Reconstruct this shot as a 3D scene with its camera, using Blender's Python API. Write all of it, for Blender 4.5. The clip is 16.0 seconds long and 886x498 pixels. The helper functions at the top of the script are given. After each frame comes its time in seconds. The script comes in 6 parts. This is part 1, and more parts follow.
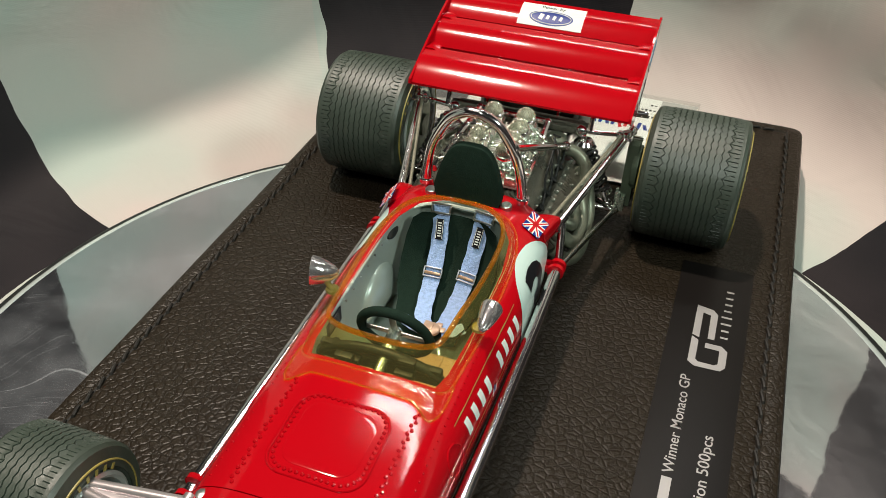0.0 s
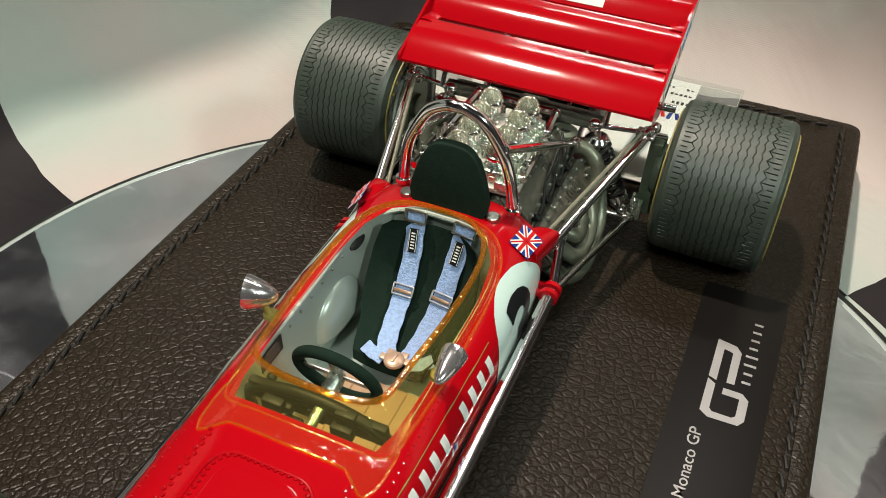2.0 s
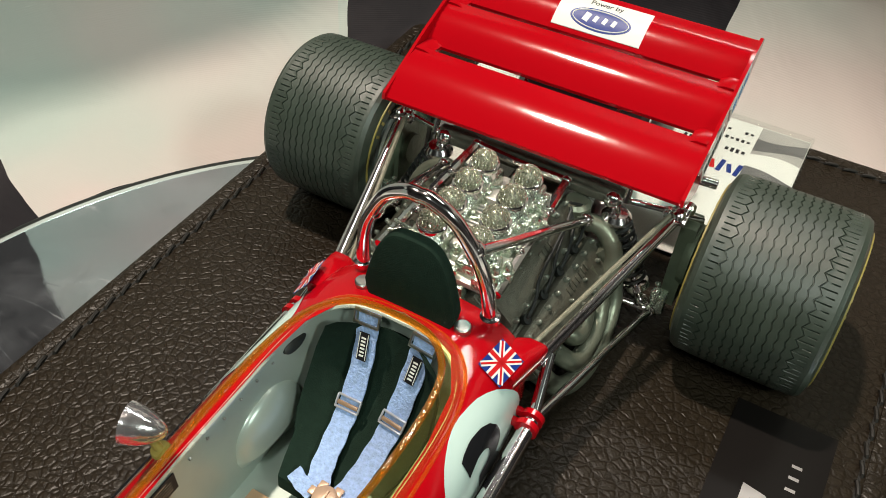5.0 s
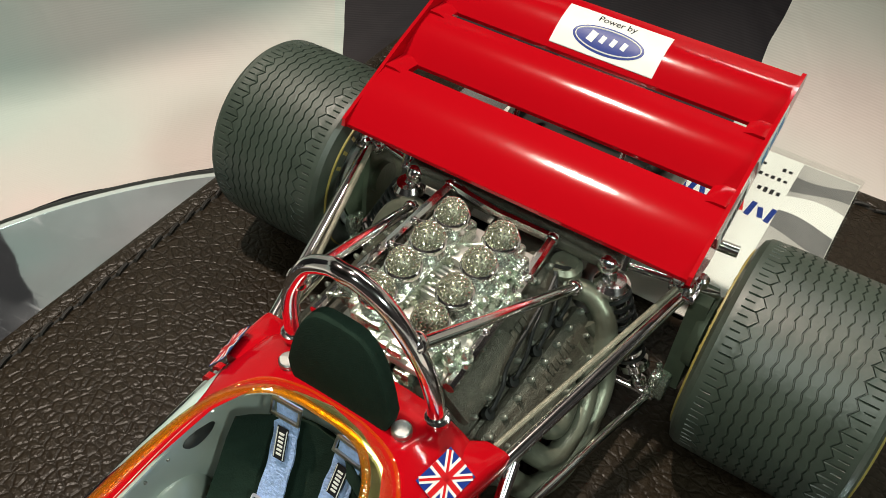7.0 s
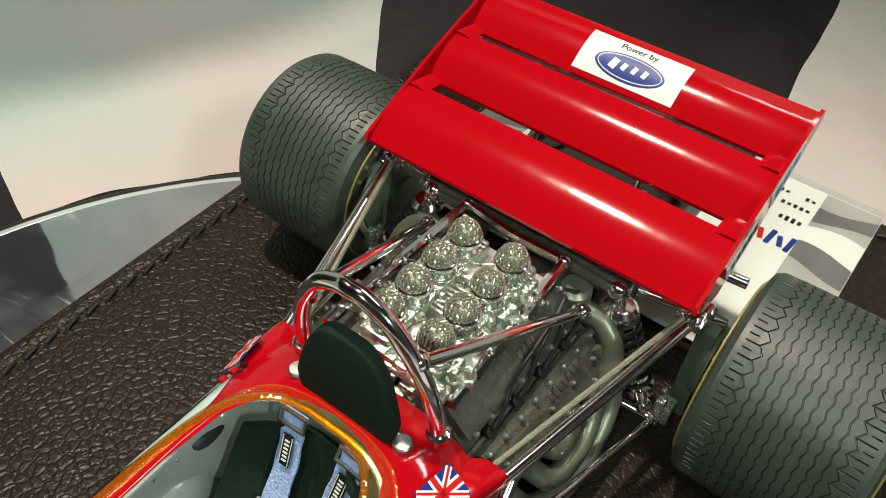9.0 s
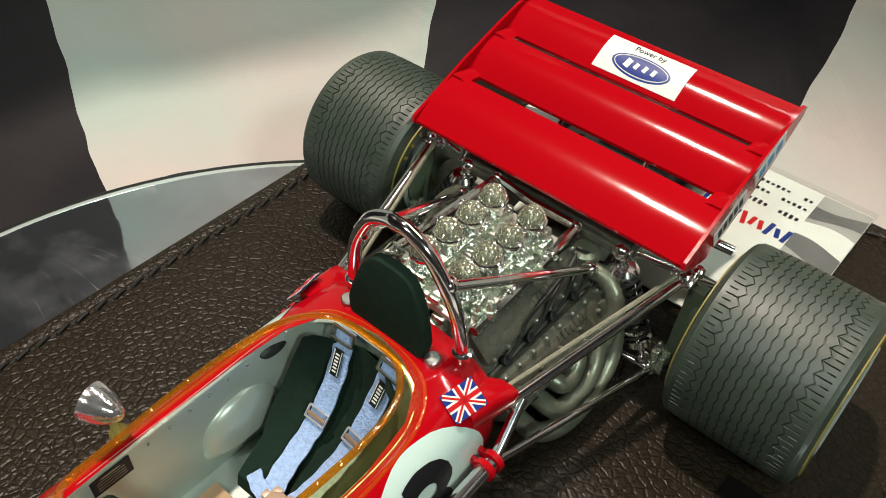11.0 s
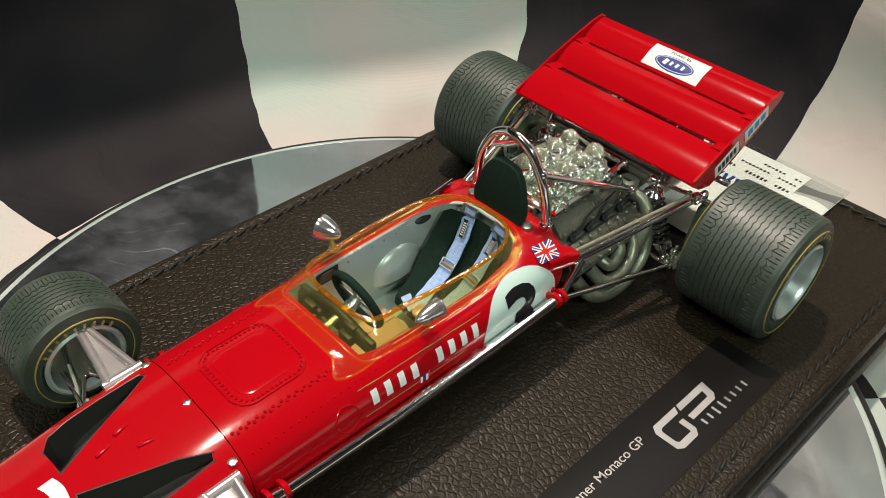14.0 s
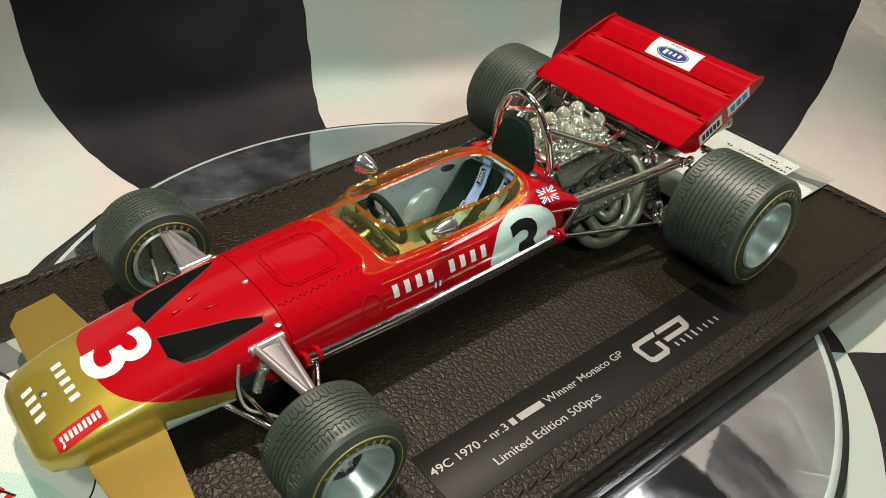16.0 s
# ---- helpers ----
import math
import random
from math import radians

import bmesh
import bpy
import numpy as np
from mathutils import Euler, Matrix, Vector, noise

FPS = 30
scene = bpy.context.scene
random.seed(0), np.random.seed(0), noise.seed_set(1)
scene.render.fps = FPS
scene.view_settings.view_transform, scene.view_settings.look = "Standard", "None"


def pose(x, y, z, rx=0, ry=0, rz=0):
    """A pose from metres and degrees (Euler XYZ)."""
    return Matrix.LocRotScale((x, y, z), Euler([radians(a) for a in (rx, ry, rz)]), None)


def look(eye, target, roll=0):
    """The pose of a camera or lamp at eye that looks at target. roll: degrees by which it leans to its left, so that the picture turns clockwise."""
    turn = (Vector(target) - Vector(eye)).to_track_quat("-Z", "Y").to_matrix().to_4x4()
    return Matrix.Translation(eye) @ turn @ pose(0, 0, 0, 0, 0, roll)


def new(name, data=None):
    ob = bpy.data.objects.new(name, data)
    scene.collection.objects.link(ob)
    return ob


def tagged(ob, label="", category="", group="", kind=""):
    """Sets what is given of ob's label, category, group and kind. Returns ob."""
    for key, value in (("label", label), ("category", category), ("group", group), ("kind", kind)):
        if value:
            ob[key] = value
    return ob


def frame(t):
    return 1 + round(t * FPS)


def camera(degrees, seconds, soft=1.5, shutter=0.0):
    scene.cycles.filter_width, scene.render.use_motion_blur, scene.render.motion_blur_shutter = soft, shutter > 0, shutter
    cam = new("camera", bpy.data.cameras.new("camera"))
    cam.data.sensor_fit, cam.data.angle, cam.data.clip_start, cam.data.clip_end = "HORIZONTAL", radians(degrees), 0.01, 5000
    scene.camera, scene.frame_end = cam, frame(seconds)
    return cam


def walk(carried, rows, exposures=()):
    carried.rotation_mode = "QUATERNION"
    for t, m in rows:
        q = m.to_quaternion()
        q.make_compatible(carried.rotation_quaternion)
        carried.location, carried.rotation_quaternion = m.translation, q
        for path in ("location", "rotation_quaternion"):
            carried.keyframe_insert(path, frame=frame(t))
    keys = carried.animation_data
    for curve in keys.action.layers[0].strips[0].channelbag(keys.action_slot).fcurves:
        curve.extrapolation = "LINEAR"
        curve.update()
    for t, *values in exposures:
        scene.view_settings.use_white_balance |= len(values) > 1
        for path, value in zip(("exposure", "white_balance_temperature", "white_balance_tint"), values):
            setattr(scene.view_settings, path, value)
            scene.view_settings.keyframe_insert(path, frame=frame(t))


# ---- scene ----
# All lengths below are in centimetres; U turns them into metres.
U = 0.01
cam = camera(55.0, 16.0, soft=0.85)
# seconds, eye x, y, z, yaw to the left, pitch up, roll
PATH = [
    (0.0, 4.668, -5.582, 13.743, 19.52, -38.58, 0.95),
    (0.5, 4.702, -4.668, 13.596, 20.54, -39.50, 1.13),
    (1.0, 4.721, -3.771, 13.252, 21.58, -40.22, 1.17),
    (1.5, 4.760, -3.053, 13.032, 22.63, -41.10, 1.17),
    (2.0, 4.843, -2.295, 12.874, 23.29, -41.79, 1.34),
    (2.5, 4.735, -1.565, 12.704, 23.93, -42.32, 1.57),
    (3.0, 4.726, -0.893, 12.610, 24.50, -42.78, 1.88),
    (3.5, 4.630, -0.349, 12.733, 24.69, -43.05, 2.71),
    (4.0, 4.682, 0.358, 12.997, 26.14, -43.80, 2.36),
    (6.5, 4.166, 4.365, 11.672, 32.00, -46.21, 1.60),
    (7.0, 4.150, 4.915, 11.671, 32.79, -46.56, 1.68),
    (7.5, 4.189, 5.164, 11.983, 33.78, -46.68, 1.52),
    (8.0, 4.238, 5.254, 12.044, 34.24, -46.43, 1.89),
    (8.5, 4.314, 5.137, 12.038, 35.28, -46.45, 1.77),
    (9.0, 4.407, 5.078, 12.021, 36.17, -46.47, 1.90),
    (11.5, 6.464, 2.238, 13.373, 40.44, -43.89, 2.12),
    (12.0, 6.986, 0.977, 14.070, 40.78, -43.37, 2.61),
    (12.5, 7.843, -0.361, 14.774, 41.46, -42.78, 2.86),
    (13.0, 8.760, -1.503, 15.175, 42.52, -42.22, 2.73),
    (13.5, 9.297, -2.354, 15.054, 43.12, -41.56, 3.15),
    (14.0, 10.355, -3.188, 15.214, 44.48, -40.41, 2.85),
    (14.5, 11.412, -4.042, 15.396, 45.28, -39.61, 3.17),
    (15.0, 12.460, -4.736, 15.452, 46.41, -38.74, 3.15),
    (15.5, 13.295, -5.096, 15.237, 47.74, -38.05, 3.05),
    (16.0, 14.506, -5.695, 15.380, 49.28, -37.30, 2.76),
]


def eye_pose(x, y, z, yaw, pitch, roll):
    return Matrix.Translation((x * U, y * U, z * U)) @ Euler((0, 0, radians(yaw))).to_matrix().to_4x4() @ Euler((radians(90 + pitch), 0, 0)).to_matrix().to_4x4() @ Euler((0, 0, radians(roll))).to_matrix().to_4x4()


walk(cam, [(t, eye_pose(*p)) for t, *p in PATH], [(0.0, 0.0), (16.0, 0.0)])

# ---- light ----
world = bpy.data.worlds.new("hall")
world.use_nodes = True
world.node_tree.nodes["Background"].inputs[0].default_value = (1.0, 0.86, 0.72, 1)
world.node_tree.nodes["Background"].inputs[1].default_value = 0.25
scene.world = world


def lamp(name, eye, target, size, watts, colour):
    data = bpy.data.lights.new(name, "AREA")
    data.shape, data.size, data.energy, data.color = "DISK", size * U, watts, colour
    ob = new(name, data)
    ob.matrix_world = look(Vector(eye) * U, Vector(target) * U)
    return ob


lamp("ceiling_spot", (-40, 20, 148), (0, 8, 0), 6, 22.5, (1.0, 0.87, 0.74))
lamp("ceiling_spot", (105, -30, 100), (0, 8, 0), 18, 8.0, (0.86, 1.0, 0.90))
lamp("ceiling_spot", (14, -86, 142), (0, 8, 0), 22, 8.0, (0.91, 1.0, 0.91))


def strip(name, eye, target, long, wide, watts, colour):
    ob = lamp(name, eye, target, 1, watts, colour)
    ob.data.shape, ob.data.size, ob.data.size_y = "RECTANGLE", long * U, wide * U
    return ob


strip("strip_light", (10, 110, 160), (0, 8, 0), 130, 7, 8.0, (1.0, 0.98, 0.93))

# ---- materials ----
def mat(name, colour, rough=0.5, metal=0.0, coat=0.0, vary=0.0, scale=300.0, bump=0.0, bump_scale=900.0, spec=0.5):
    m = bpy.data.materials.new(name)
    m.use_nodes = True
    nt = m.node_tree
    p = nt.nodes["Principled BSDF"]
    p.inputs["Base Color"].default_value = (*colour, 1)
    p.inputs["Roughness"].default_value = rough
    p.inputs["Metallic"].default_value = metal
    p.inputs["Coat Weight"].default_value = coat
    p.inputs["Coat Roughness"].default_value = 0.04
    p.inputs["Specular IOR Level"].default_value = spec
    tc = nt.nodes.new("ShaderNodeTexCoord")
    if vary:
        n = nt.nodes.new("ShaderNodeTexNoise")
        n.inputs["Scale"].default_value, n.inputs["Detail"].default_value = scale, 6
        nt.links.new(tc.outputs["Object"], n.inputs["Vector"])
        r = nt.nodes.new("ShaderNodeMapRange")
        r.inputs[3].default_value, r.inputs[4].default_value = 1 - vary, 1 + vary
        nt.links.new(n.outputs["Fac"], r.inputs[0])
        h = nt.nodes.new("ShaderNodeHueSaturation")
        h.inputs["Color"].default_value = (*colour, 1)
        nt.links.new(r.outputs[0], h.inputs["Value"])
        nt.links.new(h.outputs[0], p.inputs["Base Color"])
        q = nt.nodes.new("ShaderNodeMapRange")
        q.inputs[3].default_value, q.inputs[4].default_value = max(0.02, rough - 0.25 * vary), min(1, rough + 0.35 * vary)
        nt.links.new(n.outputs["Fac"], q.inputs[0])
        nt.links.new(q.outputs[0], p.inputs["Roughness"])
    if bump:
        n2 = nt.nodes.new("ShaderNodeTexNoise")
        n2.inputs["Scale"].default_value, n2.inputs["Detail"].default_value = bump_scale, 4
        nt.links.new(tc.outputs["Object"], n2.inputs["Vector"])
        b = nt.nodes.new("ShaderNodeBump")
        b.inputs["Strength"].default_value, b.inputs["Distance"].default_value = bump, 0.0004
        nt.links.new(n2.outputs["Fac"], b.inputs["Height"])
        nt.links.new(b.outputs[0], p.inputs["Normal"])
        if coat:
            nt.links.new(b.outputs[0], p.inputs["Coat Normal"])
    return m


def node(nt, kind, **values):
    n = nt.nodes.new(kind)
    for key, value in values.items():
        n.inputs[key.replace("_", " ")].default_value = value
    return n


def math_node(nt, op, a, b=None, c=None):
    n = nt.nodes.new("ShaderNodeMath")
    n.operation = op
    for i, v in enumerate((a, b, c)):
        if v is None:
            continue
        if isinstance(v, (int, float)):
            n.inputs[i].default_value = v
        else:
            nt.links.new(v, n.inputs[i])
    return n.outputs[0]


def leather():
    """Black-brown grained hide: soft rounded pebbles, a little drawn out, on a slow unevenness."""
    m = mat("black_leather", (0.018, 0.013, 0.009), 0.42, spec=0.25)
    nt = m.node_tree
    p = nt.nodes["Principled BSDF"]
    tc = nt.nodes.new("ShaderNodeTexCoord")
    warp = node(nt, "ShaderNodeTexNoise", Scale=420.0, Detail=2.0)
    nt.links.new(tc.outputs["Object"], warp.inputs["Vector"])
    mix = nt.nodes.new("ShaderNodeVectorMath")
    mix.operation = "MULTIPLY_ADD"
    mix.inputs[1].default_value = (0.0007, 0.0007, 0.0007)
    nt.links.new(warp.outputs["Color"], mix.inputs[0])
    nt.links.new(tc.outputs["Object"], mix.inputs[2])
    heights = []
    for scale, stretch, reach in ((570.0, (0.95, 1.1, 1.0), 0.24), (1000.0, (1.0, 1.0, 1.0), 0.30)):
        mp = nt.nodes.new("ShaderNodeMapping")
        mp.inputs["Scale"].default_value = stretch
        mp.inputs["Rotation"].default_value = (0, 0, 0.35)
        nt.links.new(mix.outputs[0], mp.inputs["Vector"])
        v = node(nt, "ShaderNodeTexVoronoi", Scale=scale)
        v.feature = "DISTANCE_TO_EDGE"
        nt.links.new(mp.outputs[0], v.inputs["Vector"])
        ramp = node(nt, "ShaderNodeMapRange")
        ramp.inputs[1].default_value, ramp.inputs[2].default_value = 0.0, reach
        ramp.interpolation_type = "SMOOTHSTEP"
        nt.links.new(v.outputs["Distance"], ramp.inputs[0])
        heights.append(ramp.outputs[0])
    fine = node(nt, "ShaderNodeTexNoise", Scale=2400.0, Detail=3.0)
    nt.links.new(tc.outputs["Object"], fine.inputs["Vector"])
    h = math_node(nt, "MULTIPLY_ADD", heights[1], 0.32, heights[0])
    h = math_node(nt, "MULTIPLY_ADD", fine.outputs["Fac"], 0.35, h)
    tone = node(nt, "ShaderNodeMix")
    tone.data_type = "RGBA"
    tone.inputs[6].default_value, tone.inputs[7].default_value = (0.0150, 0.0106, 0.0066, 1), (0.0208, 0.0150, 0.0096, 1)
    nt.links.new(heights[0], tone.inputs[0])
    nt.links.new(tone.outputs[2], p.inputs["Base Color"])
    b = node(nt, "ShaderNodeBump", Strength=0.46, Distance=0.00026)
    nt.links.new(h, b.inputs["Height"])
    nt.links.new(b.outputs[0], p.inputs["Normal"])
    big = node(nt, "ShaderNodeTexNoise", Scale=35.0, Detail=5.0)
    nt.links.new(tc.outputs["Object"], big.inputs["Vector"])
    r = node(nt, "ShaderNodeMapRange")
    r.inputs[3].default_value, r.inputs[4].default_value = 0.30, 0.44
    nt.links.new(big.outputs["Fac"], r.inputs[0])
    nt.links.new(r.outputs[0], p.inputs["Roughness"])
    return m


def scratched_mirror():
    """A mirror with a bluish cast, smudges and two sets of fine swirling scratches."""
    m = mat("mirror_top", (0.84, 0.86, 0.92), 0.05, metal=0.95, bump=0.02, bump_scale=300)
    nt = m.node_tree
    p = nt.nodes["Principled BSDF"]
    tc = nt.nodes.new("ShaderNodeTexCoord")
    fine = None
    for turn, stretch in ((0.5, (40, 900, 1)), (1.9, (55, 1100, 1))):
        mp = nt.nodes.new("ShaderNodeMapping")
        mp.inputs["Rotation"].default_value = (0, 0, turn)
        mp.inputs["Scale"].default_value = stretch
        bend = node(nt, "ShaderNodeTexNoise", Scale=22.0, Detail=1.0)
        nt.links.new(tc.outputs["Object"], bend.inputs["Vector"])
        add = nt.nodes.new("ShaderNodeVectorMath")
        add.operation = "MULTIPLY_ADD"
        add.inputs[1].default_value = (0.05, 0.05, 0)
        nt.links.new(bend.outputs["Color"], add.inputs[0])
        nt.links.new(tc.outputs["Object"], add.inputs[2])
        nt.links.new(add.outputs[0], mp.inputs["Vector"])
        n = node(nt, "ShaderNodeTexNoise", Scale=1.0, Detail=2.0)
        nt.links.new(mp.outputs[0], n.inputs["Vector"])
        r = node(nt, "ShaderNodeMapRange")
        r.inputs[1].default_value, r.inputs[2].default_value = 0.62, 0.74
        nt.links.new(n.outputs["Fac"], r.inputs[0])
        fine = r.outputs[0] if fine is None else math_node(nt, "MAXIMUM", fine, r.outputs[0])
    smudge = node(nt, "ShaderNodeTexNoise", Scale=55.0, Detail=4.0)
    nt.links.new(tc.outputs["Object"], smudge.inputs["Vector"])
    sm = node(nt, "ShaderNodeMapRange")
    sm.inputs[1].default_value, sm.inputs[2].default_value = 0.42, 0.70
    nt.links.new(smudge.outputs["Fac"], sm.inputs[0])
    marks = math_node(nt, "MULTIPLY", fine, sm.outputs[0])
    nt.links.new(math_node(nt, "MULTIPLY_ADD", marks, -0.16, math_node(nt, "MULTIPLY_ADD", sm.outputs[0], -0.07, 0.985)), p.inputs["Metallic"])
    nt.links.new(math_node(nt, "MULTIPLY_ADD", marks, 0.3, math_node(nt, "MULTIPLY_ADD", sm.outputs[0], 0.06, 0.035)), p.inputs["Roughness"])
    return m


def clear(name, colour, gloss=0.03, base=0.035, body=0.0, wobble=0.0):
    m = bpy.data.materials.new(name)
    m.use_nodes = True
    nt = m.node_tree
    nt.nodes.remove(nt.nodes["Principled BSDF"])
    t = node(nt, "ShaderNodeBsdfTransparent", Color=(*colour, 1))
    g = node(nt, "ShaderNodeBsdfGlossy", Roughness=gloss)
    if wobble:
        tc = nt.nodes.new("ShaderNodeTexCoord")
        n = node(nt, "ShaderNodeTexNoise", Scale=420.0, Detail=3.0)
        nt.links.new(tc.outputs["Object"], n.inputs["Vector"])
        w = node(nt, "ShaderNodeBump", Strength=wobble, Distance=0.0006)
        nt.links.new(n.outputs["Fac"], w.inputs["Height"])
        nt.links.new(w.outputs[0], g.inputs["Normal"])
    f = node(nt, "ShaderNodeLayerWeight", Blend=0.5)
    x = nt.nodes.new("ShaderNodeMixShader")
    nt.links.new(math_node(nt, "MULTIPLY_ADD", math_node(nt, "POWER", f.outputs["Facing"], 4.0), 0.6, base), x.inputs[0])
    if body:
        d = node(nt, "ShaderNodeBsdfDiffuse", Color=(colour[0], colour[1] * 0.9, colour[2] * 0.6, 1))
        tr = node(nt, "ShaderNodeBsdfTranslucent", Color=(colour[0], colour[1] * 0.9, colour[2] * 0.6, 1))
        dx = node(nt, "ShaderNodeMixShader", Fac=0.5)
        nt.links.new(d.outputs[0], dx.inputs[1])
        nt.links.new(tr.outputs[0], dx.inputs[2])
        bx = node(nt, "ShaderNodeMixShader", Fac=body)
        nt.links.new(t.outputs[0], bx.inputs[1])
        nt.links.new(dx.outputs[0], bx.inputs[2])
        t = bx
    nt.links.new(t.outputs[0], x.inputs[1])
    nt.links.new(g.outputs[0], x.inputs[2])
    nt.links.new(x.outputs[0], nt.nodes["Material Output"].inputs[0])
    return m


def nose_paint():
    """Red lacquer with a gold front and lower flank, and a pale band below: the livery's borders in place."""
    m = mat("nose_livery", (0.5, 0.01, 0.01), 0.45, coat=1.0, spec=0.02)
    nt = m.node_tree
    p = nt.nodes["Principled BSDF"]
    tc = nt.nodes.new("ShaderNodeTexCoord")
    s = nt.nodes.new("ShaderNodeSeparateXYZ")
    nt.links.new(tc.outputs["Object"], s.inputs[0])
    x = math_node(nt, "MULTIPLY", s.outputs[0], 100.0)
    y = math_node(nt, "MULTIPLY_ADD", s.outputs[1], 100.0, 6.6)
    z = math_node(nt, "MULTIPLY", s.outputs[2], 100.0)
    ax = math_node(nt, "DIVIDE", math_node(nt, "ABSOLUTE", x), 1.74)
    limit = math_node(nt, "MULTIPLY_ADD", math_node(nt, "POWER", ax, 3.0), 0.65, NOSE_Y0)
    red1 = math_node(nt, "GREATER_THAN", y, limit)
    red2 = math_node(nt, "GREATER_THAN", z, math_node(nt, "MULTIPLY_ADD", y, -0.30, 1.17))
    red = math_node(nt, "MULTIPLY", red1, red2)
    white = math_node(nt, "MULTIPLY", math_node(nt, "LESS_THAN", z, math_node(nt, "MULTIPLY_ADD", y, -0.14, 0.98)), math_node(nt, "GREATER_THAN", y, -2.2))
    a = node(nt, "ShaderNodeMix")
    a.data_type = "RGBA"
    a.inputs[6].default_value, a.inputs[7].default_value = (0.42, 0.32, 0.050, 1), (0.62, 0.74, 0.66, 1)
    nt.links.new(white, a.inputs[0])
    b = node(nt, "ShaderNodeMix")
    b.data_type = "RGBA"
    b.inputs[7].default_value = (*RED, 1)
    nt.links.new(red, b.inputs[0])
    nt.links.new(a.outputs[2], b.inputs[6])
    nt.links.new(b.outputs[2], p.inputs["Base Color"])
    gold = math_node(nt, "MULTIPLY", math_node(nt, "SUBTRACT", 1.0, red), math_node(nt, "SUBTRACT", 1.0, white))
    nt.links.new(math_node(nt, "MULTIPLY", gold, 0.6), p.inputs["Metallic"])
    return m


RED = (0.43, 0.0022, 0.007)
NOSE_Y0 = -3.42
M_RED = mat("red_lacquer", RED, 0.6, coat=1.0, vary=0.04, scale=60, bump=0.10, bump_scale=140, spec=0.0)
M_NOSE = nose_paint()
for m in (M_RED, M_NOSE):
    m.node_tree.nodes["Principled BSDF"].inputs["Coat Roughness"].default_value = 0.09
M_GOLD = mat("gold_paint", (0.30, 0.20, 0.035), 0.38, metal=0.55, vary=0.05, scale=200)
M_CHROME = mat("chrome", (0.90, 0.86, 0.86), 0.12, metal=1.0, vary=0.1, scale=150)
M_SHELL = mat("silver_mirror_plating", (0.84, 0.81, 0.82), 0.14, metal=0.90, vary=0.25, scale=500, bump=0.5, bump_scale=420)
M_STEEL = mat("dull_steel", (0.45, 0.46, 0.44), 0.32, metal=1.0, vary=0.2, scale=300, bump=0.2)
M_SILVER = mat("silver_mesh_metal", (0.62, 0.70, 0.59), 0.2, metal=0.85, vary=0.3, scale=500, bump=0.5, bump_scale=1500)
M_ENGINE = mat("dark_cast_metal", (0.105, 0.104, 0.080), 0.38, metal=0.35, vary=0.5, scale=900, bump=0.6, bump_scale=4000)
M_BOLT = mat("bright_bolt", (0.22, 0.24, 0.20), 0.22, metal=0.5, vary=0.2)
M_TANK = mat("dark_tank_paint", (0.02, 0.022, 0.02), 0.45, vary=0.3, scale=120)
M_DRUM = mat("greenish_drum_alloy", (0.13, 0.17, 0.11), 0.5, metal=0.3, vary=0.25, scale=300, bump=0.3)
M_LINE = mat("beige_braid", (0.24, 0.23, 0.17), 0.4, metal=0.4, vary=0.25, scale=1500, bump=0.5, bump_scale=4000)
M_EXH = mat("grey_exhaust_paint", (0.21, 0.225, 0.17), 0.36, metal=0.6, vary=0.3, scale=250, bump=0.25)
M_BLACK = mat("black_plastic", (0.012, 0.014, 0.013), 0.5, vary=0.2)
M_FELT = mat("black_felt", (0.013, 0.026, 0.0185), 0.95, vary=0.3, scale=900, bump=0.3, bump_scale=4000, spec=0.08)
M_RUBBER = mat("tyre_rubber", (0.032, 0.046, 0.033), 0.45, vary=0.35, scale=220, bump=0.16, bump_scale=1300, spec=0.85)
M_RIM = mat("satin_rim_metal", (0.60, 0.68, 0.65), 0.3, metal=0.65, vary=0.15, scale=200)
M_TUBGREY = mat("grey_tub_paint", (0.46, 0.53, 0.48), 0.32, metal=0.35, vary=0.12, scale=120)
M_LIP = mat("pale_lip_metal", (0.66, 0.72, 0.62), 0.25, metal=0.4, vary=0.2, scale=400, bump=0.2)
M_LEATHER = leather()
M_STITCH = mat("brown_thread", (0.010, 0.008, 0.006), 0.6, vary=0.3, scale=1500)
M_SEAM = mat("dark_seam_hide", (0.006, 0.005, 0.004), 0.7, vary=0.2, scale=900)
M_PLATE = mat("dark_plate", (0.009, 0.0075, 0.007), 0.42, vary=0.1, scale=80, spec=0.16)
M_SILVERINK = mat("silver_ink", (0.38, 0.36, 0.35), 0.42, metal=0.6, vary=0.1)
M_WHITE = mat("white_print", (0.78, 0.79, 0.75), 0.4, vary=0.03, spec=0.18)
M_MINT = mat("white_roundel_paint", (0.60, 0.76, 0.71), 0.35, coat=0.6, vary=0.03)
M_INK = mat("black_ink", (0.012, 0.012, 0.014), 0.4, spec=0.18)
M_BLUE = mat("blue_ink", (0.012, 0.035, 0.22), 0.35, spec=0.18)
M_CYAN = mat("cyan_ink", (0.03, 0.25, 0.55), 0.35, spec=0.18)
M_REDINK = mat("red_ink", (0.55, 0.012, 0.015), 0.35, spec=0.18)
M_GOLDINK = mat("gold_ink", (0.30, 0.24, 0.06), 0.45, vary=0.15, scale=400)
M_BELT = mat("pale_blue_webbing", (0.35, 0.49, 0.80), 0.6, vary=0.42, scale=1500, bump=0.8, bump_scale=2600)
M_TAN = mat("tan_floor_panel", (0.50, 0.33, 0.20), 0.55, vary=0.15, scale=200)
M_AMBER = clear("amber_screen", (0.965, 0.94, 0.60), 0.03, 0.05, 0.035, wobble=0.12)
